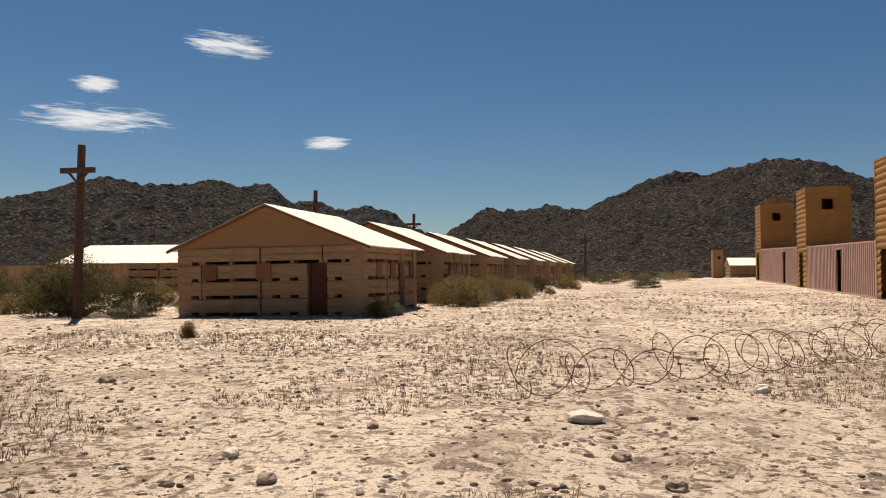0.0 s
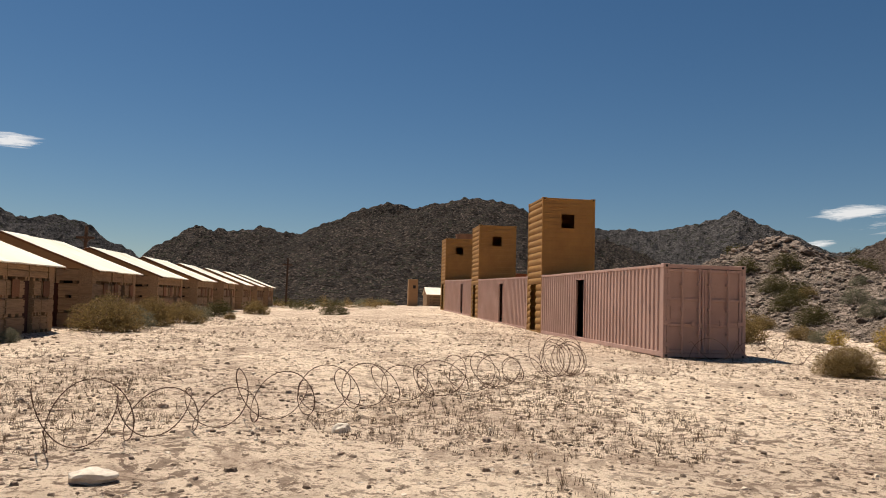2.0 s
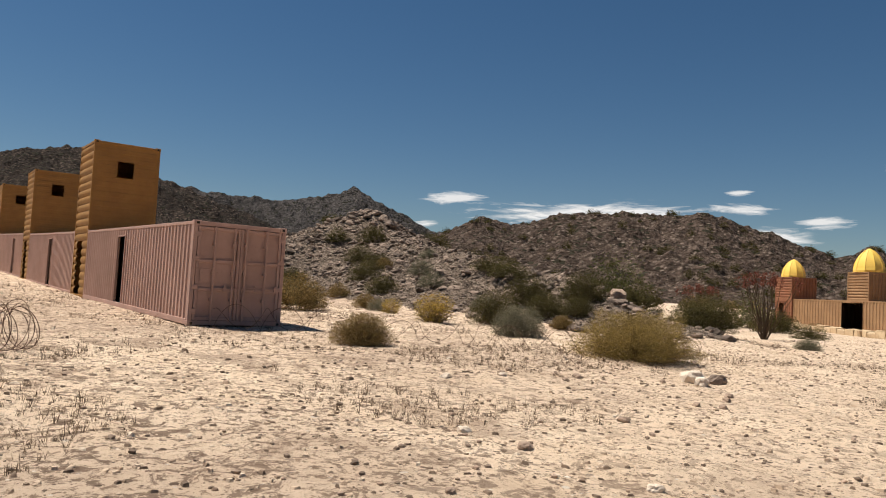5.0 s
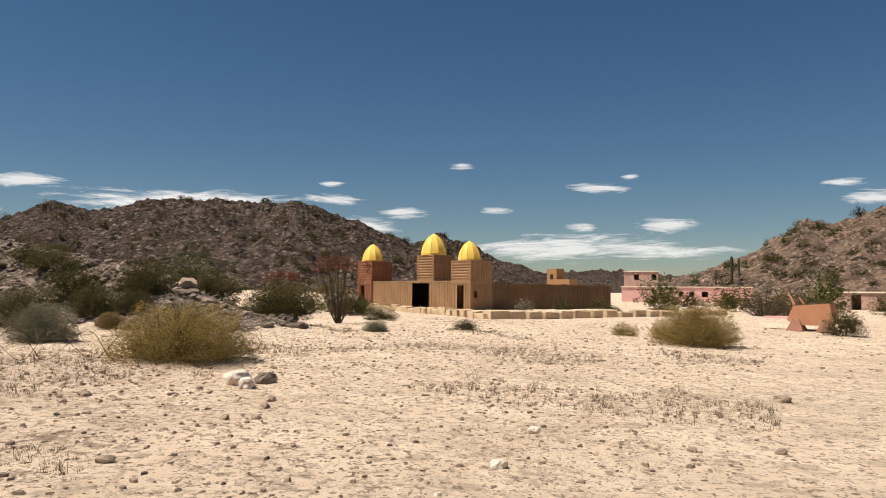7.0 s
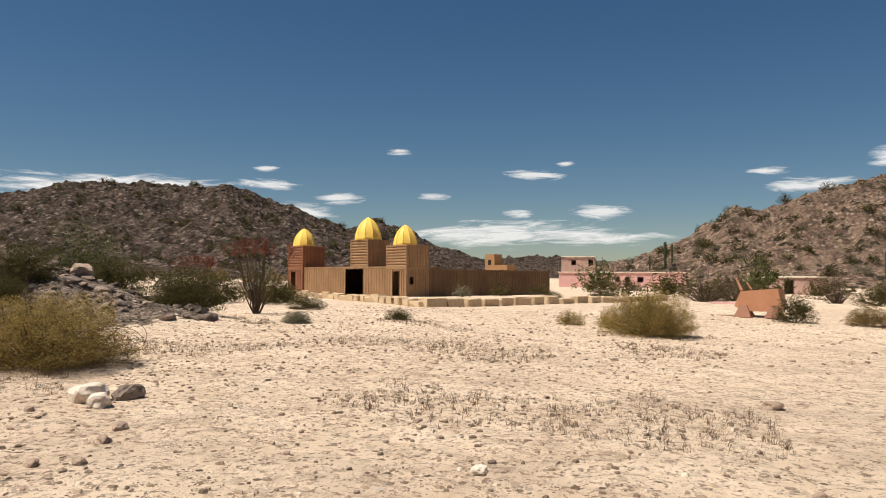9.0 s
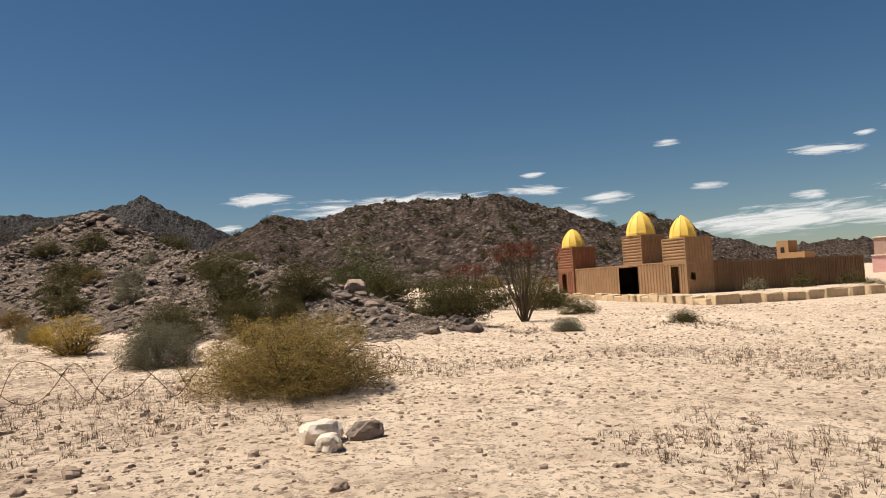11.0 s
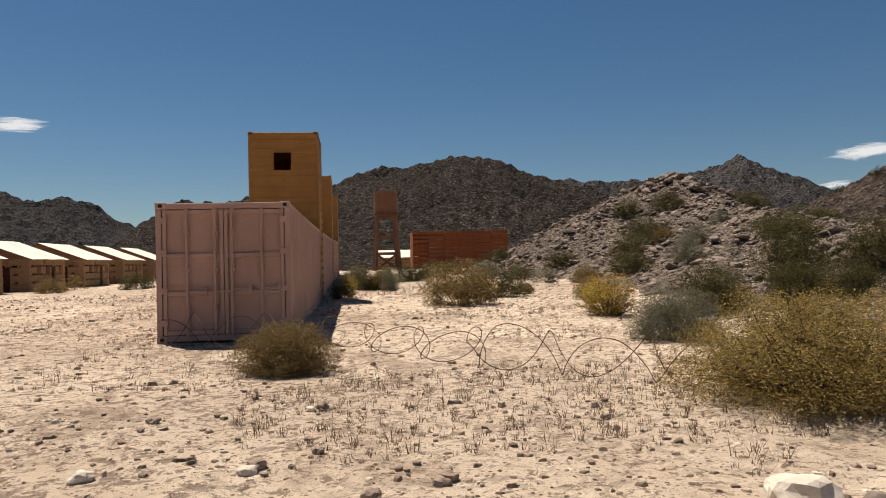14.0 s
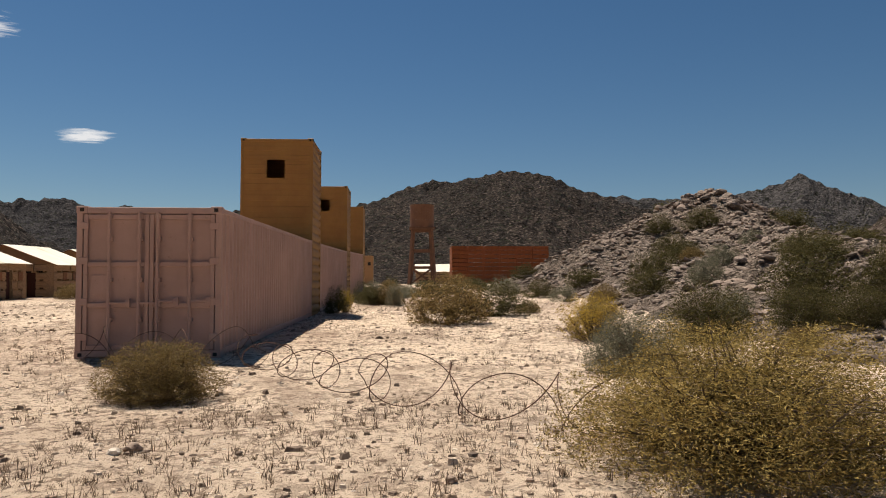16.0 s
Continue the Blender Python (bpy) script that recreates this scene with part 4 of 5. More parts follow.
# ---- plants ----
def twig_bm(bm, p, q, w0, w1):
    d = q - p
    s = d.cross(Vector((0.3, 0.5, 0.8))).normalized()
    u = d.cross(s).normalized()
    lo = [bm.verts.new(p + (s * math.cos(a) + u * math.sin(a)) * w0) for a in (0, 2.1, 4.2)]
    hi = [bm.verts.new(q + (s * math.cos(a) + u * math.sin(a)) * w1) for a in (0, 2.1, 4.2)]
    for i in range(3):
        bm.faces.new((lo[i], lo[(i + 1) % 3], hi[(i + 1) % 3], hi[i]))


def leaf(verts, faces, p, size, rnd, up=0.0):
    a = Vector((rnd.gauss(0, 1), rnd.gauss(0, 1), rnd.gauss(0, 1) + up)).normalized()
    b = a.cross(Vector((rnd.gauss(0, 1), rnd.gauss(0, 1), rnd.gauss(0, 1)))).normalized()
    k = len(verts)
    l, w = size * rnd.uniform(0.7, 1.6), size * rnd.uniform(0.2, 0.38)
    verts += [p - a * l, p + b * w, p + a * l, p - b * w]
    faces.append((k, k + 1, k + 2, k + 3))


def shrub_meshes(seed, stems, leaves, leaf_size, shape, tips, lumps):
    """Meshes of a unit shrub, 1 m across and `shape` high: branching stems and small leaves in uneven clumps."""
    rnd = random.Random(seed)
    sb = bmesh.new()
    ends = []
    for i in range(stems):
        a = rnd.uniform(0, 2 * math.pi)
        lean = rnd.random() ** 0.55
        bulge = 1 + lumps * noise.noise(Vector((math.cos(a) * 1.7 + seed, math.sin(a) * 1.7, lean * 2)))
        el = (1 - lean) * math.pi / 2 + 0.05
        tip = Vector((math.cos(a) * 0.47 * math.cos(el), math.sin(a) * 0.47 * math.cos(el), shape * 0.94 * math.sin(el) ** 0.75)) * bulge * rnd.uniform(0.66, 0.93)
        root = Vector((math.cos(a) * 0.07 * lean, math.sin(a) * 0.07 * lean, -0.03))
        mid = root.lerp(tip, 0.55) + Vector((rnd.gauss(0, 0.03), rnd.gauss(0, 0.03), 0.03 * shape))
        twig_bm(sb, root, mid, 0.007, 0.004)
        twig_bm(sb, mid, tip, 0.004, 0.0015)
        ends.append((mid, tip))
        for _ in range(5):
            p = mid.lerp(tip, rnd.uniform(-0.3, 0.85))
            q = p + Vector((rnd.gauss(0, 0.075), rnd.gauss(0, 0.075), rnd.gauss(0.03, 0.05) * shape))
            q.z = max(q.z, 0.02)
            twig_bm(sb, p, q, 0.003, 0.001)
            ends.append((p, q))
    verts, faces = [], []
    for i in range(leaves):
        if rnd.random() < 0.35:
            a, b = ends[rnd.randrange(len(ends))]
            p = a.lerp(b, rnd.uniform(tips - 0.55, 1.05)) + Vector((rnd.gauss(0, 0.016), rnd.gauss(0, 0.016), rnd.gauss(0, 0.016)))
        else:
            az, s = rnd.uniform(0, 2 * math.pi), rnd.random() ** 0.8
            d = Vector((math.cos(az) * math.sqrt(max(0.0, 1 - s * s)), math.sin(az) * math.sqrt(max(0.0, 1 - s * s)), s))
            knot = noise.noise(d * 4.2 + Vector((seed, 0, seed)))
            sprig = noise.noise(d * 10.0 + Vector((seed, 3, 0)))
            if 0.5 + 0.5 * knot + 0.35 * sprig < rnd.uniform(0.0, 0.9) * (0.35 + lumps):
                continue
            big = 1 + lumps * (0.6 * noise.noise(d * 1.6 + Vector((0, seed, 0))) + 0.55 * knot + 0.5 * sprig)
            deep = 1 - (tips + 0.05) * rnd.random() ** 1.7 * (0.55 if tips > 0.7 else 1.0)
            flat = 1.0 if s > 0.25 else 0.86 + 0.56 * s
            p = Vector((d.x * 0.47 * flat, d.y * 0.47 * flat, d.z * shape * 0.95)) * big * deep
            if tips > 0.7:
                p.x, p.y = p.x * (0.35 + 0.65 * min(1.0, p.z / shape * 1.6)), p.y * (0.35 + 0.65 * min(1.0, p.z / shape * 1.6))
        p.z = max(p.z, 0.008)
        leaf(verts, faces, p, leaf_size, rnd, 0.3)
    lm = bpy.data.meshes.new("foliage")
    lm.from_pydata(verts, [], faces)
    return mesh_from("branch_work", sb), lm


SHRUBS = {}
for kind, n, stems, leaves, size, shape, leafmat, stemmat, tips, lumps in (
    ("creosote", 2, 60, 22000, 0.0125, 0.75, "creosote", "twig", 0.5, 0.34),
    ("olive", 1, 130, 125000, 0.0056, 0.62, "olive", "twig", 0.5, 0.36),
    ("saltbush", 1, 100, 42000, 0.0088, 0.62, "saltbush", "twig", 0.4, 0.28),
    ("brush", 1, 120, 52000, 0.0088, 0.6, "drybrush", "twig", 0.45, 0.3),
    ("yellow", 1, 120, 8000, 0.013, 0.8, "yellow", "drygrass", 0.8, 0.25),
    ("palo", 1, 40, 5000, 0.018, 0.8, "palo", "twig", 0.5, 0.5),
    ("bare", 1, 70, 300, 0.012, 0.7, "drybrush", "twig", 0.7, 0.5),
    ("mid_creosote", 3, 16, 13000, 0.0165, 0.75, "creosote", "twig", 0.45, 0.36),
    ("mid_olive", 2, 20, 12000, 0.0155, 0.62, "olive", "twig", 0.4, 0.4),
    ("mid_saltbush", 2, 16, 9000, 0.017, 0.62, "saltbush", "twig", 0.4, 0.35),
    ("mid_brush", 2, 20, 14000, 0.0155, 0.6, "drybrush", "twig", 0.4, 0.28),
    ("mid_yellow", 1, 40, 3000, 0.021, 0.8, "yellow", "drygrass", 0.8, 0.3),
    ("far_creosote", 3, 5, 1300, 0.042, 0.75, "creosote", "twig", 0.45, 0.5),
    ("far_saltbush", 2, 5, 560, 0.044, 0.62, "saltbush", "twig", 0.4, 0.4),
    ("far_brush", 2, 5, 560, 0.044, 0.6, "drybrush", "twig", 0.4, 0.4),
    ("far_palo", 1, 6, 1500, 0.042, 0.8, "palo", "twig", 0.5, 0.5),
):
    for v in range(n):
        sm, lm = shrub_meshes(100 * v + len(kind) * 7 + n, stems, leaves, size, shape, tips, lumps)
        sm.materials.append(M[stemmat])
        lm.materials.append(M[leafmat])
        SHRUBS.setdefault(kind, []).append((sm, lm))

WORDS = {
    "creosote": ("creosote_bush", "dark green creosote bush on stony ground", "bush"),
    "olive": ("desert_bush", "dense olive-yellow desert bush on the sand", "bush"),
    "saltbush": ("saltbush", "rounded grey-green saltbush on the sand", "bush"),
    "brush": ("dry_shrub", "tangled tan and olive dry shrub", "bush"),
    "yellow": ("flowering_shrub", "yellow-topped flowering desert shrub", "bush"),
    "palo": ("palo_verde", "airy pale green palo verde tree", "tree"),
    "bare": ("dead_shrub", "bare grey dead shrub", "bush"),
}
_rs = random.Random(77)


def shrub(kind, x, y, width, height, sink=0.02, label=""):
    name, words, cat = WORDS[kind]
    away = min(math.hypot(x - px, y - py) for px, py in ((1, -1), (5, 0.4), (9, 1.5), (13, 3), (17, 5.5)))
    level = ("far_" if away > 50 else "mid_" if away > 18.5 else "") + kind
    sm, lm = _rs.choice(SHRUBS[level if level in SHRUBS else kind])
    unit = {"creosote": 0.75, "olive": 0.62, "saltbush": 0.62, "brush": 0.6, "yellow": 0.8, "bare": 0.7, "palo": 0.8}[kind]
    t = thing(name, pose(x, y, ground_z(x, y) - sink, 0, 0, _rs.uniform(0, 360)) @ Matrix.Diagonal((width, width, height / unit, 1)), label or words, cat, name + " plants")
    part("branch_work", sm, None, t)
    part("foliage", lm, None, t)
    return t


# the bushes beside the walk and in front of the mound
for kind, x, y, w, h, words in (
    ("olive", 20.05, 11.5, 3.3, 1.2, "broad olive-yellow bush with wire in its side"),
    ("brush", 14.32, 14.5, 1.55, 0.76, "round tan and olive shrub before the container doors"),
    ("saltbush", 20.65, 16.2, 1.8, 0.96, ""),
    ("yellow", 21.3, 21.3, 2.0, 1.15, "yellow-brown vase-shaped flowering shrub"),
    ("yellow", 22.6, 26.0, 1.2, 0.75, "bright yellow flowering shrub at the foot of the mound"),
    ("brush", 18.45, 26.4, 2.7, 1.4, ""), ("creosote", 20.4, 30.6, 2.9, 1.2, ""), ("brush", 21.7, 32.0, 1.1, 0.48, ""),
    ("yellow", 15.1, 32.2, 0.8, 0.95, "small yellow flowering shrub beside the containers"), ("creosote", 14.8, 31.6, 1.0, 0.95, ""),
    ("creosote", 23.6, 20.6, 2.3, 1.25, ""), ("creosote", 26.6, 22.0, 2.3, 1.3, ""), ("creosote", 27.2, 19.6, 2.1, 1.35, ""), ("creosote", 25.6, 18.4, 1.5, 0.8, ""), ("creosote", 30.6, 29.0, 2.6, 0.8, ""), ("creosote", 29.2, 26.2, 2.4, 0.8, ""), ("saltbush", 22.9, 27.5, 1.2, 0.6, ""), ("brush", 23.8, 30.0, 1.5, 0.7, ""), ("creosote", 24.3, 44.0, 2.0, 1.0, ""), ("saltbush", 22.8, 47.0, 2.4, 1.1, ""), ("creosote", 34.6, 47.5, 2.6, 1.4, ""), ("creosote", 31.0, 41.0, 2.2, 1.1, ""),
    ("palo", 34.0, 23.8, 3.8, 2.7, "pale green palo verde rising behind the mound"), ("creosote", 30.3, 16.3, 2.9, 1.45, ""), ("creosote", 31.6, 17.6, 2.2, 1.3, ""),
    ("creosote", 33.0, 21.5, 2.6, 1.5, ""), ("brush", 24.0, 17.6, 0.9, 0.5, ""), ("creosote", 37.8, 16.1, 1.8, 0.7, "low dark green bush beside the ocotillo"), ("saltbush", 30.6, 12.6, 1.05, 0.42, ""),
    ("creosote", 26.5, 33.0, 2.2, 1.1, ""), ("creosote", 28.5, 38.0, 2.6, 1.3, ""), ("creosote", 31.5, 44.0, 2.6, 1.3, ""), ("creosote", 33.0, 50.0, 2.2, 1.2, ""), ("creosote", 35.5, 56.0, 2.2, 1.0, ""), ("creosote", 38.5, 45.0, 3.0, 1.4, ""),
    ("creosote", 36.5, 36.0, 2.6, 0.9, ""), ("creosote", 34.5, 32.5, 2.2, 0.7, ""), ("creosote", 27.0, 45.0, 2.4, 1.1, ""), ("creosote", 25.0, 53.0, 2.2, 1.0, ""), ("creosote", 41.0, 30.0, 3.4, 2.0, ""), ("creosote", 44.0, 24.5, 3.0, 1.6, ""), ("creosote", 42.0, 20.0, 2.6, 1.2, ""), ("creosote", 39.0, 40.5, 3.6, 1.5, ""),
    ("saltbush", 27.5, 30.0, 1.6, 0.9, ""), ("saltbush", 30.0, 34.5, 1.8, 0.9, ""), ("saltbush", 24.7, 40.0, 1.6, 0.8, ""), ("saltbush", 33.0, 38.0, 1.5, 0.8, ""), ("brush", 25.6, 36.0, 1.5, 0.8, ""), ("brush", 31.0, 40.0, 1.4, 0.7, ""), ("saltbush", 40.0, 37.0, 1.8, 0.9, ""), ("saltbush", 25.4, 23.4, 1.3, 0.7, ""),
    ("creosote", 74.0, 1.5, 4.5, 1.9, ""), ("creosote", 68.0, -4.6, 2.6, 1.1, ""), ("creosote", 83.0, -2.6, 4.5, 1.9, ""), ("creosote", 90.0, 9.0, 4.0, 1.8, ""), ("creosote", 66.0, 6.6, 2.6, 0.8, ""), ("creosote", 58.5, 9.2, 1.6, 0.7, ""), ("creosote", 25.2, 19.6, 1.8, 1.0, ""), ("olive", 33.4, 2.4, 3.1, 1.35, "spreading olive bush on the open flat"), ("olive", 36.2, 5.1, 1.1, 0.5, ""), ("olive", 35.6, 3.7, 0.95, 0.7, ""), ("creosote", 34.2, 10.7, 1.15, 0.42, "low dark bush on the open flat"),
    ("creosote", 42.0, -2.8, 1.8, 1.1, "green bush beside the wreck"), ("brush", 41.7, -5.3, 1.8, 0.8, "low tan shrub on the open flat"),
    ("bare", 62.0, -0.3, 5.4, 2.3, "wide bare grey desert thicket"), ("bare", 66.0, -2.5, 4.6, 2.4, ""), ("creosote", 64.0, -1.0, 3.0, 1.2, ""), ("palo", 79.0, -5.4, 5.0, 3.4, ""), ("palo", 99.0, 10.2, 6.5, 3.4, ""), ("creosote", 88.0, 2.0, 5.5, 2.2, ""), ("creosote", 72.0, -9.5, 4.0, 1.6, ""), ("creosote", 70.0, -14.0, 5.0, 1.8, ""), ("creosote", 76.0, 5.5, 3.0, 1.6, ""), ("bare", 61.5, -8.0, 2.6, 2.7, "bare dead bush near the pink hut"), ("creosote", 58.0, -9.5, 3.0, 1.3, ""), ("saltbush", 66.5, 17.6, 2.2, 1.0, ""), ("creosote", 70.5, 15.4, 2.2, 1.2, ""), ("creosote", 75.0, 13.0, 2.4, 1.1, ""), ("palo", 50.0, 26.0, 3.2, 2.4, ""), ("creosote", 46.0, 22.0, 2.8, 1.2, ""),
    ("creosote", -16.4, 18.5, 3.4, 2.2, "dark green tree-like bush round a wooden pole"), ("creosote", -14.4, 18.9, 2.0, 1.4, ""), ("creosote", -18.8, 20.5, 3.0, 1.6, ""), ("creosote", -21.5, 19.4, 3.0, 1.5, ""), ("brush", -13.6, 21.5, 1.8, 1.0, ""), ("creosote", -24.5, 23.0, 3.4, 1.8, ""), ("brush", -17.2, 24.4, 1.9, 1.05, ""), ("saltbush", -13.9, 18.2, 1.3, 0.6, ""), ("brush", -18.9, 18.7, 1.5, 0.7, ""), ("brush", -8.3, 12.7, 0.42, 0.42, "small green weed before the barrack"),
    ("creosote", -5.85, 18.55, 0.78, 0.62, "small dark bush at the barrack corner"), ("saltbush", -5.55, 19.5, 0.6, 0.42, ""), ("brush", -4.95, 25.4, 2.6, 1.25, ""), ("brush", -4.5, 29.4, 2.0, 1.2, ""), ("saltbush", -4.6, 27.6, 1.7, 0.9, ""), ("brush", -4.0, 33.0, 2.2, 0.95, ""), ("saltbush", -3.9, 36.0, 1.7, 0.8, ""), ("brush", -2.8, 39.2, 0.7, 0.4, ""),
    ("creosote", -4.0, 43.0, 2.0, 1.0, ""), ("brush", -2.6, 50.0, 2.0, 0.9, ""), ("creosote", 2.6, 49.0, 2.2, 1.0, ""), ("brush", -3.4, 56.0, 2.2, 1.0, ""), ("brush", 5.6, 62.0, 2.4, 0.9, ""), ("creosote", 0.0, 66.0, 2.6, 1.1, ""), ("brush", -20.5, 22.0, 2.2, 1.1, ""), ("creosote", -23.0, 27.0, 2.4, 1.4, ""),
):
    shrub(kind, x, y, w, h, 0.03, words)
for i in range(34):
    x, y = _rs.uniform(-4, 10), _rs.uniform(62, 105)
    shrub(_rs.choice(("creosote", "brush", "saltbush")), x, y, _rs.uniform(1.2, 2.8), _rs.uniform(0.5, 1.2), 0.05)
for i in range(26):
    y = _rs.uniform(36, 88)
    x = _rs.uniform(15.2, 17.0 + 7 * smooth(36, 60, y))
    shrub(_rs.choice(("creosote", "creosote", "brush", "saltbush")), x, y, _rs.uniform(0.9, 2.4), _rs.uniform(0.4, 1.1), 0.05)
# plants of the far flat and lower hill slopes
for i in range(90):
    a = _rs.uniform(-30, 100)
    r = _rs.uniform(70, 130) if a < 30 or a > 60 else _rs.uniform(75, 105)
    x, y = C8[0] + r * math.sin(radians(a)), C8[1] + r * math.cos(radians(a))
    if math.hypot(x - 63, y - 21) < 24 or (5 < x < 30 and y < 110) or (-14 < x < -5 and y < 90):
        continue
    shrub(_rs.choice(("creosote", "creosote", "saltbush", "brush")), x, y, _rs.uniform(1.8, 4.2), _rs.uniform(0.9, 2.0), 0.1)


def ocotillo(x, y, h, label):
    t = thing("ocotillo", pose(x, y, ground_z(x, y) - 0.05), label, "plant", "ocotillo plants")
    rnd = random.Random(int(x * 10))
    verts, faces, fv, ff = [], [], [], []
    for i in range(26):
        a, lean = rnd.uniform(0, 6.28), rnd.uniform(0.12, 0.5)
        cane = bmesh.new()
        p = Vector((0.08 * math.cos(a), 0.08 * math.sin(a), 0))
        n = 7
        for k in range(n):
            s = (k + 1) / n
            q = Vector((math.cos(a) * h * lean * s ** 0.8, math.sin(a) * h * lean * s ** 0.8, h * s * (1 - 0.25 * lean))) + Vector((rnd.gauss(0, 0.03), rnd.gauss(0, 0.03), 0))
            twig_bm(cane, p, q, 0.028 - 0.02 * (s - 1 / n), 0.028 - 0.02 * s)
            for _ in range(8):
                leaf(verts, faces, p.lerp(q, rnd.random()), 0.03, rnd)
            p = q
        part("cane", cane, M["twig"], t)
        for _ in range(26):
            leaf(fv, ff, p + Vector((rnd.gauss(0, 0.05), rnd.gauss(0, 0.05), rnd.uniform(-0.4, 0.1))), 0.06, rnd)
    for nm, v, f, mt in (("foliage", verts, faces, "creosote"), ("blossom", fv, ff, "redflower")):
        me = bpy.data.meshes.new(nm)
        me.from_pydata(v, [], f)
        part(nm, me, M[mt], t, "red flower tips" if nm == "blossom" else "")
    return t


ocotillo(33.35, 15.7, 2.7, "tall ocotillo with red flower tips")
ocotillo(41.5, 24.0, 2.4, "tall ocotillo among the bushes on the mound")


def saguaro(x, y, z, h):
    t = thing("saguaro_cactus", pose(x, y, z), "slender green saguaro cactus on the hillside", "cactus", "saguaro cacti")
    b = bmesh.new()
    bmesh.ops.create_cone(b, cap_ends=True, segments=12, radius1=h * 0.045, radius2=h * 0.055, depth=h, matrix=Matrix.Translation((0, 0, h / 2)))
    bmesh.ops.create_uvsphere(b, u_segments=12, v_segments=6, radius=h * 0.055, matrix=Matrix.Translation((0, 0, h)))
    part("stem", b, M["cactus"], t)


def hill_at(az, d, name):
    x, y = seen_from_c8(az, d)
    hill = bpy.data.objects[name]
    ok, p, _, _ = hill.ray_cast(Vector((x, y, 200)), Vector((0, 0, -1)))
    return x, y, (p.z if ok else ground_z(x, y))


for az, d, h in ((89.3, 172, 6.0), (89.8, 176, 4.6), (88.2, 180, 3.4), (103.5, 150, 4.6)):
    x, y, z = hill_at(az, d, "hill_south_east")
    saguaro(x, y, z - 0.2, h)
for i in range(120):
    az, d = _rs.uniform(86, 107), _rs.uniform(140, 216)
    x, y, z = hill_at(az, d, "hill_south_east")
    s = shrub(_rs.choice(("creosote", "creosote", "saltbush")), x, y, _rs.uniform(1.5, 5.2), _rs.uniform(0.9, 2.7))
    s.location.z = z - 0.15
for i in range(130):
    az, d = _rs.uniform(36, 70), _rs.uniform(100, 190)
    x, y, z = hill_at(az, d, "hill_east")
    s = shrub("creosote", x, y, _rs.uniform(1.6, 3.2), _rs.uniform(1.0, 1.9))
    s.location.z = z - 0.15


# ---- stones, litter ----
def rock_bm(bm, c, sx, sy, sz, seed, sub=2):
    r = bmesh.ops.create_icosphere(bm, subdivisions=sub, radius=1.0)
    for v in r["verts"]:
        n = noise.noise(v.co * 1.3 + Vector((seed, seed * 0.7, 0))) * 0.45 + noise.noise(v.co * 3.1 + Vector((0, seed, seed))) * 0.12
        d = v.co * (1 + n)
        d += Vector((0.0, 0.0, 0.1)) * noise.noise(v.co * 6.0 + Vector((seed, 0, 0)))
        d = Vector((max(-0.95, min(1.0, d.x)), max(-1.0, min(0.95, d.y)), max(-0.7, min(0.98, d.z))))
        v.co = Vector((d.x * sx, d.y * sy, d.z * sz)) + Vector(c)


def stone_at(x, y, sx, sy, sz, mat, label, seed, rz=0.0, z=None):
    bm = bmesh.new()
    rock_bm(bm, (0, 0, sz * 0.35), sx, sy, sz, seed, 3)
    for f in bm.faces:
        f.smooth = False
    ob = part("stone", bm, M[mat], None)
    ob.matrix_world = pose(x, y, (ground_z(x, y) if z is None else z), 0, 0, rz)
    return tagged(ob, label, "stone", "loose stones")


stone_at(17.98, 8.50, 0.22, 0.19, 0.165, "stone_pale", "large pale grey boulder in a group of three", 3.1, -20)
stone_at(17.77, 8.16, 0.15, 0.13, 0.12, "stone_pale", "small pale rounded rock in a group of three", 7.4, 30)
stone_at(18.33, 8.22, 0.2, 0.13, 0.13, "stone_mound", "dark brown rock in a group of three", 5.2, -30)
stone_at(0.75, 5.85, 0.2, 0.13, 0.08, "stone_pale", "flat pale rock beside the wire", 9.9, 20)
stone_at(2.85, 8.2, 0.12, 0.09, 0.08, "stone_pale", "pale fist-sized rock beside the wire", 4.9, 20)
stone_at(30.7, 20.9, 0.55, 0.42, 0.36, "stone", "grey-brown boulder on the shoulder of the mound", 12.0, 40)
for i, (x, y, s) in enumerate((
    (1.52, 3.8, 0.10), (1.12, 4.54, 0.09), (-1.32, 5.2, 0.08), (-2.16, 3.9, 0.09), (-2.2, 3.05, 0.06), (-5.7, 6.8, 0.12), (-1.5, 3.3, 0.1), (10.9, 6.55, 0.09), (11.0, 5.7, 0.1), (9.4, 4.85, 0.06), (13.4, 6.4, 0.09), (11.1, 4.2, 0.08),
    (16.3, 6.75, 0.09), (15.5, 6.75, 0.07), (15.65, 6.4, 0.07), (16.85, 3.3, 0.1), (16.75, 1.5, 0.07), (21.8, 0.4, 0.15), (17.2, 0.6, 0.08), (15.05, 3.15, 0.1), (16.85, 7.05, 0.1), (17.2, 8.6, 0.07), (15.85, 9.4, 0.08),
    (13.25, 9.95, 0.11), (14.5, 10.0, 0.1), (14.95, 10.3, 0.07), (15.9, 9.5, 0.09), (14.45, 9.9, 0.08), (15.35, 9.25, 0.08), (15.85, 9.4, 0.06), (13.3, 11.7, 0.08), (14.8, 11.9, 0.07), (14.9, 12.05, 0.09), (17.6, 11.0, 0.06), (0.5, 9.5, 0.08), (-3.0, 8.5, 0.08), (4.5, 7.5, 0.07),
)):
    s *= 0.75
    stone_at(x, y, s * 1.25, s, s * 0.75, "stone_pale" if i % 4 == 3 else "stone", "loose fist-sized desert stone", i + 0.3, i * 47.0)


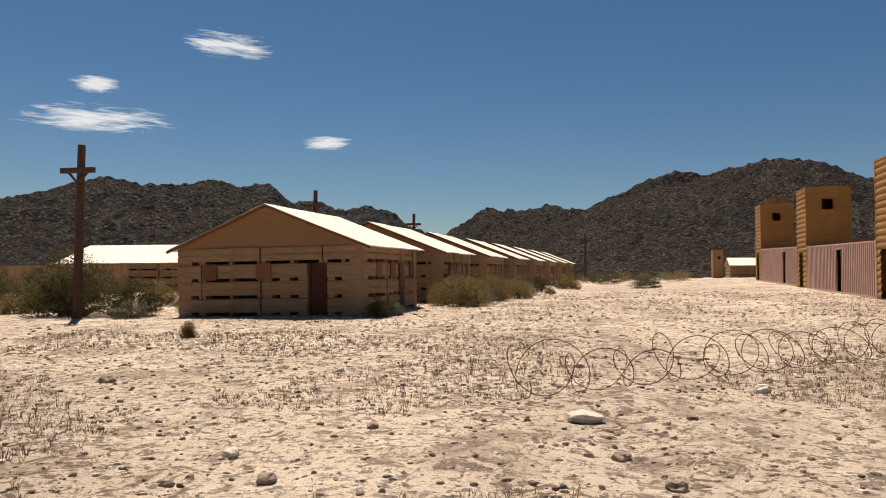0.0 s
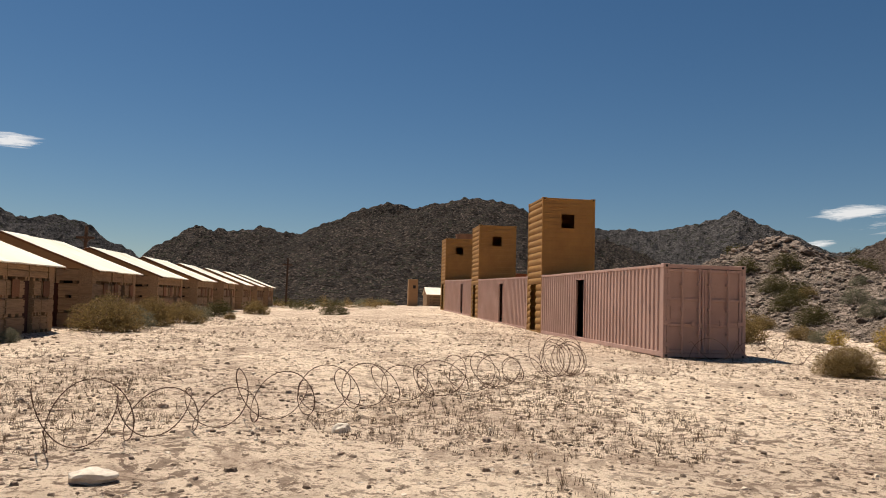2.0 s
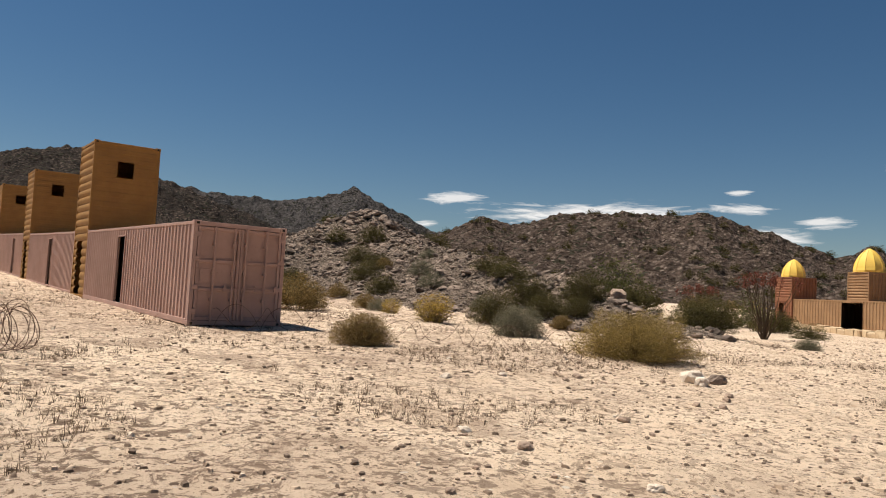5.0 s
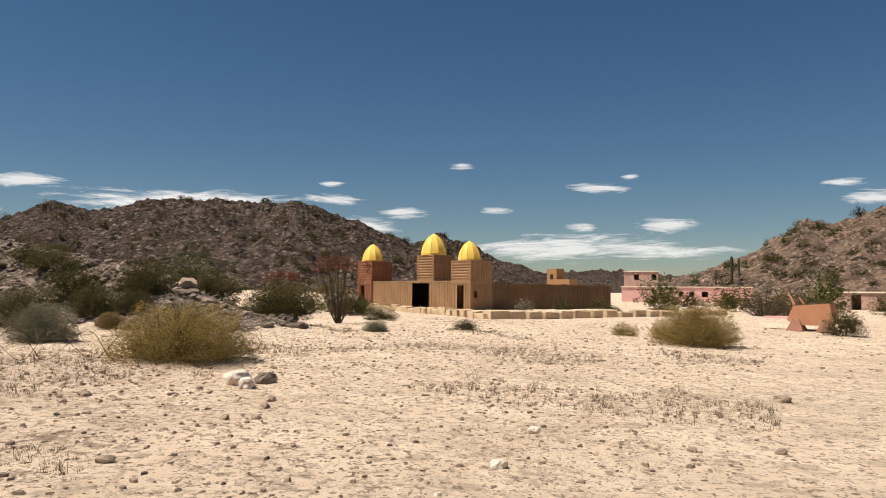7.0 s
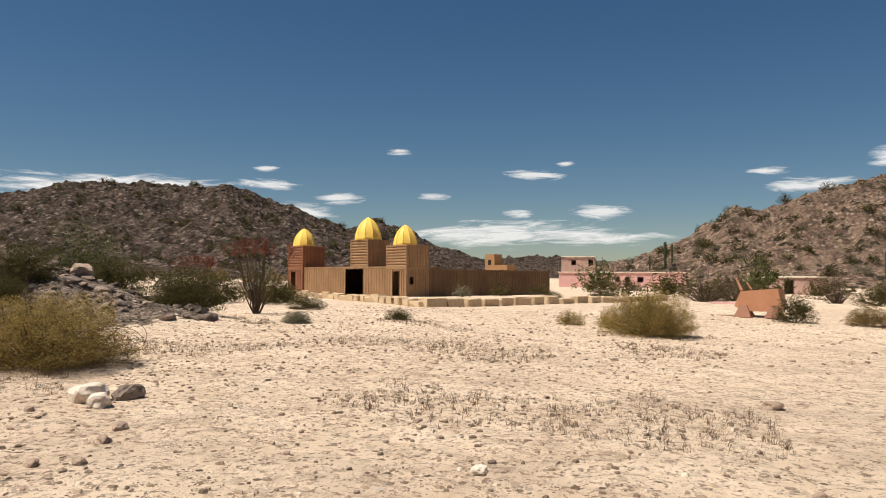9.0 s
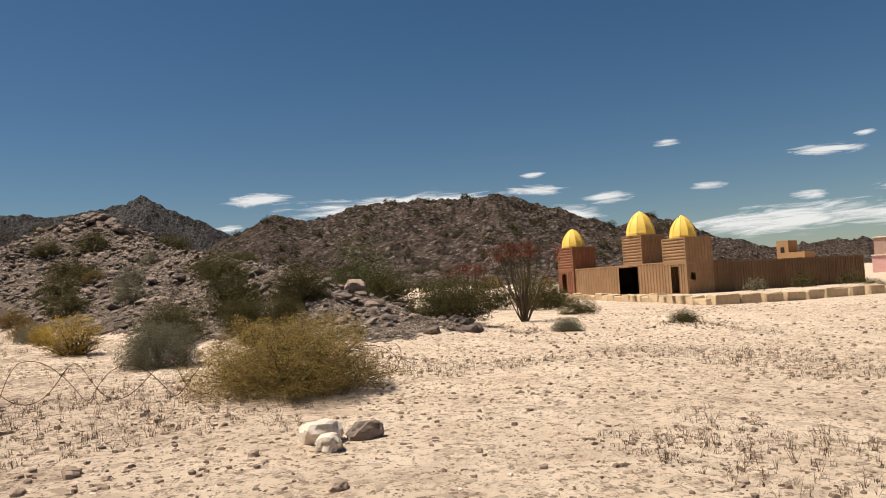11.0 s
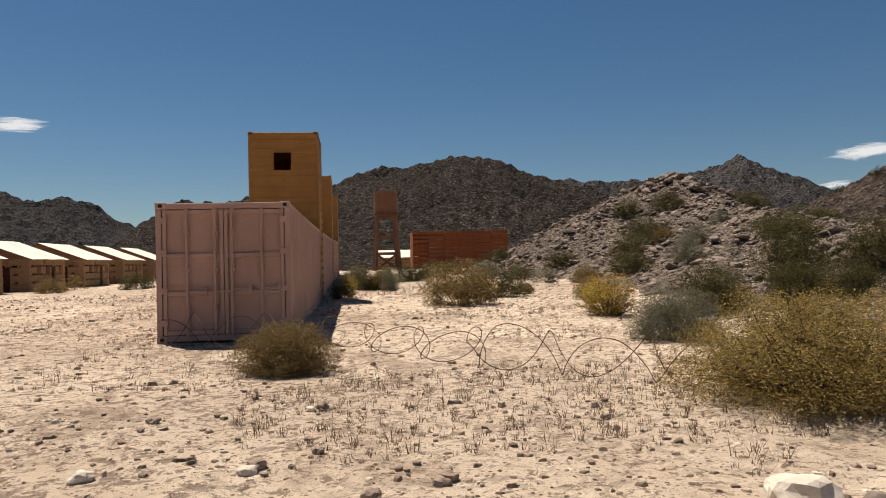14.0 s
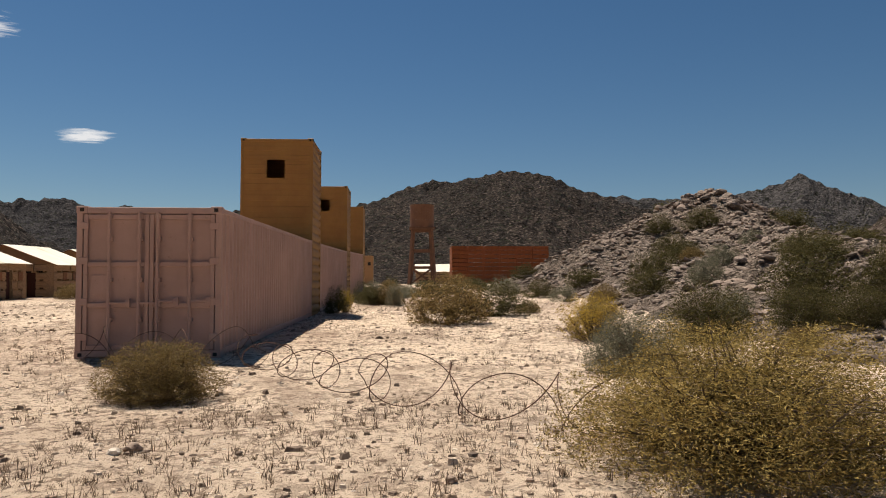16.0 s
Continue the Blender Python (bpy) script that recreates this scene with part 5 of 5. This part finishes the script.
def pebble_field():
    rnd = random.Random(41)
    base = []
    for s in range(6):
        b = bmesh.new()
        rock_bm(b, (0, 0, 0.25), 1.0, 0.75, 0.6, s * 3.3, 1)
        base.append(([v.co.copy() for v in b.verts], [[v.index for v in f.verts] for f in (b.verts.index_update() or b.faces)]))
        b.free()
    verts, faces = [], []
    for i in range(15000):
        x, y = rnd.uniform(-16, 44), rnd.uniform(0.5, 32) if rnd.random() < 0.4 else rnd.uniform(0.5, 14)
        if noise.noise(Vector((x * 0.35, y * 0.35, 4))) < rnd.uniform(-0.6, 0.5):
            continue
        s = 0.009 + 0.04 * rnd.random() ** 4
        vs, fs = rnd.choice(base)
        a = rnd.uniform(0, 6.28)
        ca, sa = math.cos(a) * s, math.sin(a) * s
        z = ground_z(x, y)
        k = len(verts)
        verts += [(x + v.x * ca - v.y * sa, y + v.x * sa + v.y * ca, z + v.z * s) for v in vs]
        faces += [[k + i2 for i2 in f] for f in fs]
    me = bpy.data.meshes.new("pebbles")
    me.from_pydata(verts, [], faces)
    ob = part("pebbles", me, M["stone"], None)
    return tagged(ob, "scattered grey-brown pebbles on sand", "pebbles", kind="stuff")


pebble_field()


def clod_field():
    """Crumbs, flakes and small stones a few centimetres each: thick along the walk, larger ones out to the buildings."""
    rnd = np.random.default_rng(5)
    near, far = 80000, 26000
    n = near + far
    wide = np.arange(n) >= near
    x = np.where(wide, rnd.uniform(-14, 46, n), rnd.uniform(-10, 30, n))
    y = np.where(wide, rnd.uniform(10, 46, n), np.where(rnd.random(n) < 0.65, rnd.uniform(1.0, 12, n), rnd.uniform(1.0, 24, n)))
    y = np.where(x > 26, np.where(wide, rnd.uniform(-14, 16, n), y), y)
    level = rnd.uniform(-0.75, 0.35, n)
    keep = [noise.noise(Vector((a * 0.5, b * 0.5, 2))) + 0.6 * noise.noise(Vector((a * 2.3, b * 2.3, 7))) > q for a, b, q in zip(x, y, level)]
    x, y, wide = x[keep], y[keep], wide[keep]
    n = len(x)
    z = np.array([ground_z(a, b) for a, b in zip(x, y)]) - 0.004
    s = np.where(wide, 0.018 + 0.06 * rnd.random(n) ** 4, 0.006 + 0.042 * rnd.random(n) ** 5)
    ang, flat = rnd.uniform(0, 6.28, n), rnd.uniform(0.55, 1.0, n)
    tall = s * rnd.uniform(0.25, 0.75, n)
    verts = np.empty((n, 10, 3))
    for k in range(5):
        r = s * rnd.uniform(0.6, 1.4, n)
        a = k * 1.2566 + rnd.uniform(-0.35, 0.35, n)
        t = rnd.uniform(0.45, 0.85, n)
        u, v = r * np.cos(a), r * np.sin(a) * flat
        dx, dy = u * np.cos(ang) - v * np.sin(ang), u * np.sin(ang) + v * np.cos(ang)
        verts[:, k] = np.stack((x + dx, y + dy, z), 1)
        verts[:, 5 + k] = np.stack((x + dx * t, y + dy * t, z + tall * rnd.uniform(0.7, 1.15, n)), 1)
    i = np.arange(n)[:, None] * 10
    sides = np.concatenate([np.concatenate((i + a, i + (a + 1) % 5, i + 5 + (a + 1) % 5, i + 5 + a), 1) for a in range(5)])
    tops = np.concatenate([i + 5 + a for a in range(5)], 1)
    me = bpy.data.meshes.new("earth_clods")
    me.from_pydata(verts.reshape(-1, 3).tolist(), [], sides.tolist() + tops.tolist())
    ob = part("earth_clods", me, M["clod"], None)
    return tagged(ob, "crumbs of hard sandy earth and small stones", "clods", kind="stuff")


clod_field()


def mound_rocks():
    rnd = random.Random(43)
    base = []
    for s in range(6):
        b = bmesh.new()
        rock_bm(b, (0, 0, 0.1), 1.15, 0.8, 0.42, s * 2.7 + 1, 2 if s < 2 else 1)
        base.append(([v.co.copy() for v in b.verts], [[v.index for v in f.verts] for f in (b.verts.index_update() or b.faces)]))
        b.free()
    verts, faces = [], []
    n = 0
    while n < 16000:
        x, y = rnd.uniform(20, 54), rnd.uniform(13, 70)
        h = mound(x, y)
        if h < 0.12 or rnd.random() > 0.45 + h * 0.12:
            continue
        n += 1
        s = 0.045 + 0.24 * rnd.random() ** 4 + (0.25 * rnd.random() ** 2 if h > 5.4 else 0)
        vs, fs = rnd.choice(base[:2] if s > 0.25 else base[2:])
        rot = Euler((rnd.uniform(-0.5, 0.5), rnd.uniform(-0.5, 0.5), rnd.uniform(0, 6.28))).to_matrix()
        c = Vector((x, y, base_ground(x, y) + h))
        k = len(verts)
        verts += [c + (rot @ v) * s for v in vs]
        faces += [[k + i2 for i2 in f] for f in fs]
    me = bpy.data.meshes.new("mound_rocks")
    me.from_pydata(verts, [], faces)
    ob = part("mound_rocks", me, M["stone_mound"], None)
    return tagged(ob, "broken grey-brown rocks covering the mound", "rocks", kind="stuff")


mound_rocks()


def mound_boulders():
    """The larger rocks that lie on the side of the mound facing the walk."""
    rnd = random.Random(59)
    shapes = []
    for s in range(7):
        b = bmesh.new()
        rock_bm(b, (0, 0, 0.2), 1.15, rnd.uniform(0.6, 0.85), rnd.uniform(0.35, 0.6), s * 4.1 + 2, 2)
        shapes.append(mesh_from("stone", b))
        shapes[-1].materials.append(M["stone_mound"])
    n = 0
    while n < 150:
        x, y = rnd.uniform(23, 38), rnd.uniform(15, 58)
        h = mound(x, y)
        if h < 0.45 or noise.noise(Vector((x * 0.25, y * 0.25, 8))) < rnd.uniform(-0.5, 0.4):
            continue
        n += 1
        size = 0.12 + 0.22 * rnd.random() ** 2 + (0.2 * rnd.random() if h > 5.5 else 0.0)
        ob = new("stone", rnd.choice(shapes))
        ob.matrix_world = pose(x, y, ground_z(x, y, False) - 0.05, rnd.uniform(-20, 20), rnd.uniform(-20, 20), rnd.uniform(0, 360)) @ Matrix.Scale(size, 4)
        tagged(ob, "broken grey-brown rock lying on the stony mound", "stone", "rocks on the mound")


mound_boulders()


def grass_litter():
    rnd = random.Random(47)
    verts, faces = [], []
    for i in range(45000):
        x, y = rnd.uniform(-12, 34), rnd.uniform(0.5, 40) if rnd.random() < 0.5 else rnd.uniform(0.5, 14)
        if noise.noise(Vector((x * 0.28, y * 0.28, 11))) + 0.15 * noise.noise(Vector((x, y, 3))) < (-0.12 if 14.8 < x < 20 and 10 < y < 26 else -0.06 if -1.5 < x < 8 and abs(y - 7.4 - 0.9 * x) < 2.2 else 0.22 if x - 0.8 * y > 6 else 0.0 if x < 24 else 0.16):
            continue
        z = ground_z(x, y)
        hh = rnd.uniform(0.03, 0.10) if rnd.random() < 0.8 else rnd.uniform(0.1, 0.19)
        for _ in range(rnd.randint(4, 9)):
            a, l = rnd.uniform(0, 6.28), rnd.uniform(0.2, 1.0)
            p = Vector((x + rnd.gauss(0, 0.02), y + rnd.gauss(0, 0.02), z - 0.01))
            q = p + Vector((math.cos(a) * hh * l, math.sin(a) * hh * l, hh * rnd.uniform(0.6, 1.1)))
            s = Vector((-math.sin(a), math.cos(a), 0)) * 0.004
            k = len(verts)
            verts += [p - s, p + s, q]
            faces.append((k, k + 1, k + 2))
    me = bpy.data.meshes.new("dry_grass")
    me.from_pydata(verts, [], faces)
    ob = part("dry_grass", me, M["drygrass"], None)
    return tagged(ob, "short dry grass stubble on sand", "grass", kind="stuff")


grass_litter()


# ---- concertina wire ----
def wire_coil(name_label, path, radius, turns, seed, squash=0.85, ways=(1, -1)):
    """Concertina wire: loops wound both ways along the path, stretched and slumped unevenly."""
    rnd = random.Random(seed)
    t = thing("barbed_wire_coil", pose(0, 0, 0), name_label, "barbed wire", "coils of barbed wire")
    seg = [math.dist(a, b) for a, b in zip(path, path[1:])]
    total = sum(seg)
    bb = bmesh.new()
    for way in ways:
        cv = bpy.data.curves.new("wire", "CURVE")
        cv.dimensions = "3D"
        cv.bevel_depth = 0.0055
        cv.bevel_resolution = 0
        sp = cv.splines.new("POLY")
        steps = int(turns * 24)
        pts = []
        wob = [rnd.uniform(0.72, 1.18) for _ in range(turns + 2)]
        lean = [rnd.uniform(-0.5, 0.5) for _ in range(turns + 2)]
        off = rnd.uniform(0, 6.28)
        for i in range(steps + 1):
            s = total * i / steps
            k = 0
            while k < len(seg) - 1 and s > seg[k]:
                s -= seg[k]
                k += 1
            a, b = Vector(path[k]), Vector(path[k + 1])
            d = (b - a).normalized()
            nrm = Vector((-d.y, d.x))
            tn = turns * i / steps
            ph = way * 2 * math.pi * tn + off
            f, j = tn % 1, int(tn)
            w = wob[j] * (1 - f) + wob[j + 1] * f
            ln = lean[j] * (1 - f) + lean[j + 1] * f
            r = radius * w
            up = r * squash * (1 + math.sin(ph))
            xy = a + d * (s + ln * up * 0.8) + nrm * (r * math.cos(ph))
            pts.append((xy.x, xy.y, base_ground(xy.x, xy.y) + mound(xy.x, xy.y) + 0.03 + up))
        sp.points.add(len(pts) - 1)
        for p, q in zip(sp.points, pts):
            p.co = (*q, 1)
        cv.materials.append(M["wire"])
        ob = new("wire", cv)
        ob.parent = t
        for p, q in zip(pts, pts[1:]):
            for j in range(2):
                c = Vector(p).lerp(Vector(q), (j + 0.5) / 2)
                o = Vector((rnd.gauss(0, 1), rnd.gauss(0, 1), rnd.gauss(0, 1))).normalized() * 0.017
                twig_bm(bb, c - o, c + o, 0.003, 0.0015)
    part("barb", bb, M["wire"], t)
    return t


wire_coil("loose rusty coil of barbed wire on the ground", [(-0.15, 6.75), (1.1, 7.9), (2.6, 9.2), (5.0, 11.3), (6.4, 12.7)], 0.36, 11, 2, 0.8)
wire_coil("tight rusty end of the barbed wire coil", [(6.9, 13.3), (7.7, 13.8)], 0.43, 5, 4, 0.95)
wire_coil("stretched rusty barbed wire between shrubs", [(12.0, 17.4), (13.0, 17.3), (14.8, 17.2), (15.6, 16.0), (17.0, 14.0), (18.6, 12.7), (20.5, 11.0), (22.2, 11.4)], 0.36, 11, 6, 0.75)


# ---- thin clouds ----
def cloud_material():
    k = Mat("thin_cloud", 1.0)
    nt = k.nt
    uv = k.co.outputs["Generated"]
    mp = k.n("ShaderNodeMapping", Location=(-0.5, -0.5, -0.5))
    k.link(uv, mp.inputs[0])
    ln = nt.nodes.new("ShaderNodeVectorMath")
    ln.operation = "LENGTH"
    k.link(mp.outputs[0], ln.inputs[0])
    fall = k.ramp(ln.outputs["Value"], [(0.1, (1, 1, 1)), (0.5, (0, 0, 0))])
    info = k.nt.nodes.new("ShaderNodeObjectInfo")
    sh = k.nt.nodes.new("ShaderNodeVectorMath")
    sh.operation = "ADD"
    k.link(k.stretch(0.7, 5.5, 1), sh.inputs[0])
    k.link(info.outputs["Location"], sh.inputs[1])
    wob = k.noise(0.011, 9, 0.66, sh.outputs[0], 0.8)
    body = k.math("ADD", fall, k.math("MULTIPLY", k.math("SUBTRACT", wob, 0.5), 2.6))
    dens = k.ramp(body, [(0.35, (0, 0, 0)), (1.4, (0.8, 0.8, 0.8))])
    dens = k.math("MULTIPLY", dens, k.ramp(fall, [(0.0, (0, 0, 0)), (0.3, (1, 1, 1))]))
    em = k.n("ShaderNodeEmission", Color=(1.0, 0.97, 0.94, 1), Strength=0.72)
    tr = nt.nodes.new("ShaderNodeBsdfTransparent")
    mx = nt.nodes.new("ShaderNodeMixShader")
    k.link(dens, mx.inputs[0])
    k.link(tr.outputs[0], mx.inputs[1])
    k.link(em.outputs[0], mx.inputs[2])
    k.link(mx.outputs[0], nt.nodes["Material Output"].inputs[0])
    return k.m


M["cloud"] = cloud_material()


def cloud(az, el, wide, tall, lean=0.0, dist=2400.0):
    """A thin streak of cloud far off: bearing and height in degrees."""
    bm = bmesh.new()
    w, h = dist * math.tan(radians(wide)) / 2, dist * math.tan(radians(tall)) / 2
    n = 12
    for i in range(n):
        x0, x1 = -w + 2 * w * i / n, -w + 2 * w * (i + 1) / n
        bm.faces.new([bm.verts.new((x, y, 0)) for x, y in ((x0, -h), (x1, -h), (x1, h), (x0, h))])
    ob = part("cloud", bm, M["cloud"], None)
    d = Vector((math.sin(radians(az)) * math.cos(radians(el)), math.cos(radians(az)) * math.cos(radians(el)), math.sin(radians(el)))) * dist
    ob.matrix_world = Matrix.Translation(d) @ (d.to_track_quat("Z", "Y").to_matrix().to_4x4()) @ pose(0, 0, 0, 0, 0, lean) 
    ob.visible_shadow = False
    return tagged(ob, "thin white streak of high cloud", "cloud", "thin clouds", kind="structure")


for az, el, wide, tall in (
    (-39.6, 11.25, 12.5, 2.6), (-30.4, 17.3, 8.0, 2.4), (-39.5, 13.7, 4.0, 1.6), (-22.9, 10.5, 5.2, 1.3), (37.8, 7.3, 6.8, 1.4), (35.5, 5.2, 3.0, 0.8),
    (50.0, 6.6, 17.0, 2.4), (69.2, 9.8, 3.0, 0.8), (79.6, 8.0, 6.2, 1.0), (84.6, 5.1, 6.0, 1.7), (84.8, 3.1, 13.0, 1.6), (64.6, 6.1, 5.2, 1.4),
    (59.2, 7.0, 6.2, 1.2), (96.6, 7.7, 3.8, 1.0), (99.4, 6.6, 8.0, 1.6), (104.0, 8.3, 3.6, 1.8), (71.8, 6.4, 3.8, 0.8),
    (78.5, 5.0, 3.5, 0.9), (76.0, 3.4, 22.0, 3.0), (48.0, 6.2, 22.0, 2.6), (59.0, 8.2, 2.4, 0.7), (61.6, 5.0, 8.0, 2.2), (82.0, 8.8, 1.8, 0.5),
):
    cloud(az, el, wide, tall, _rs.uniform(-3, 3))
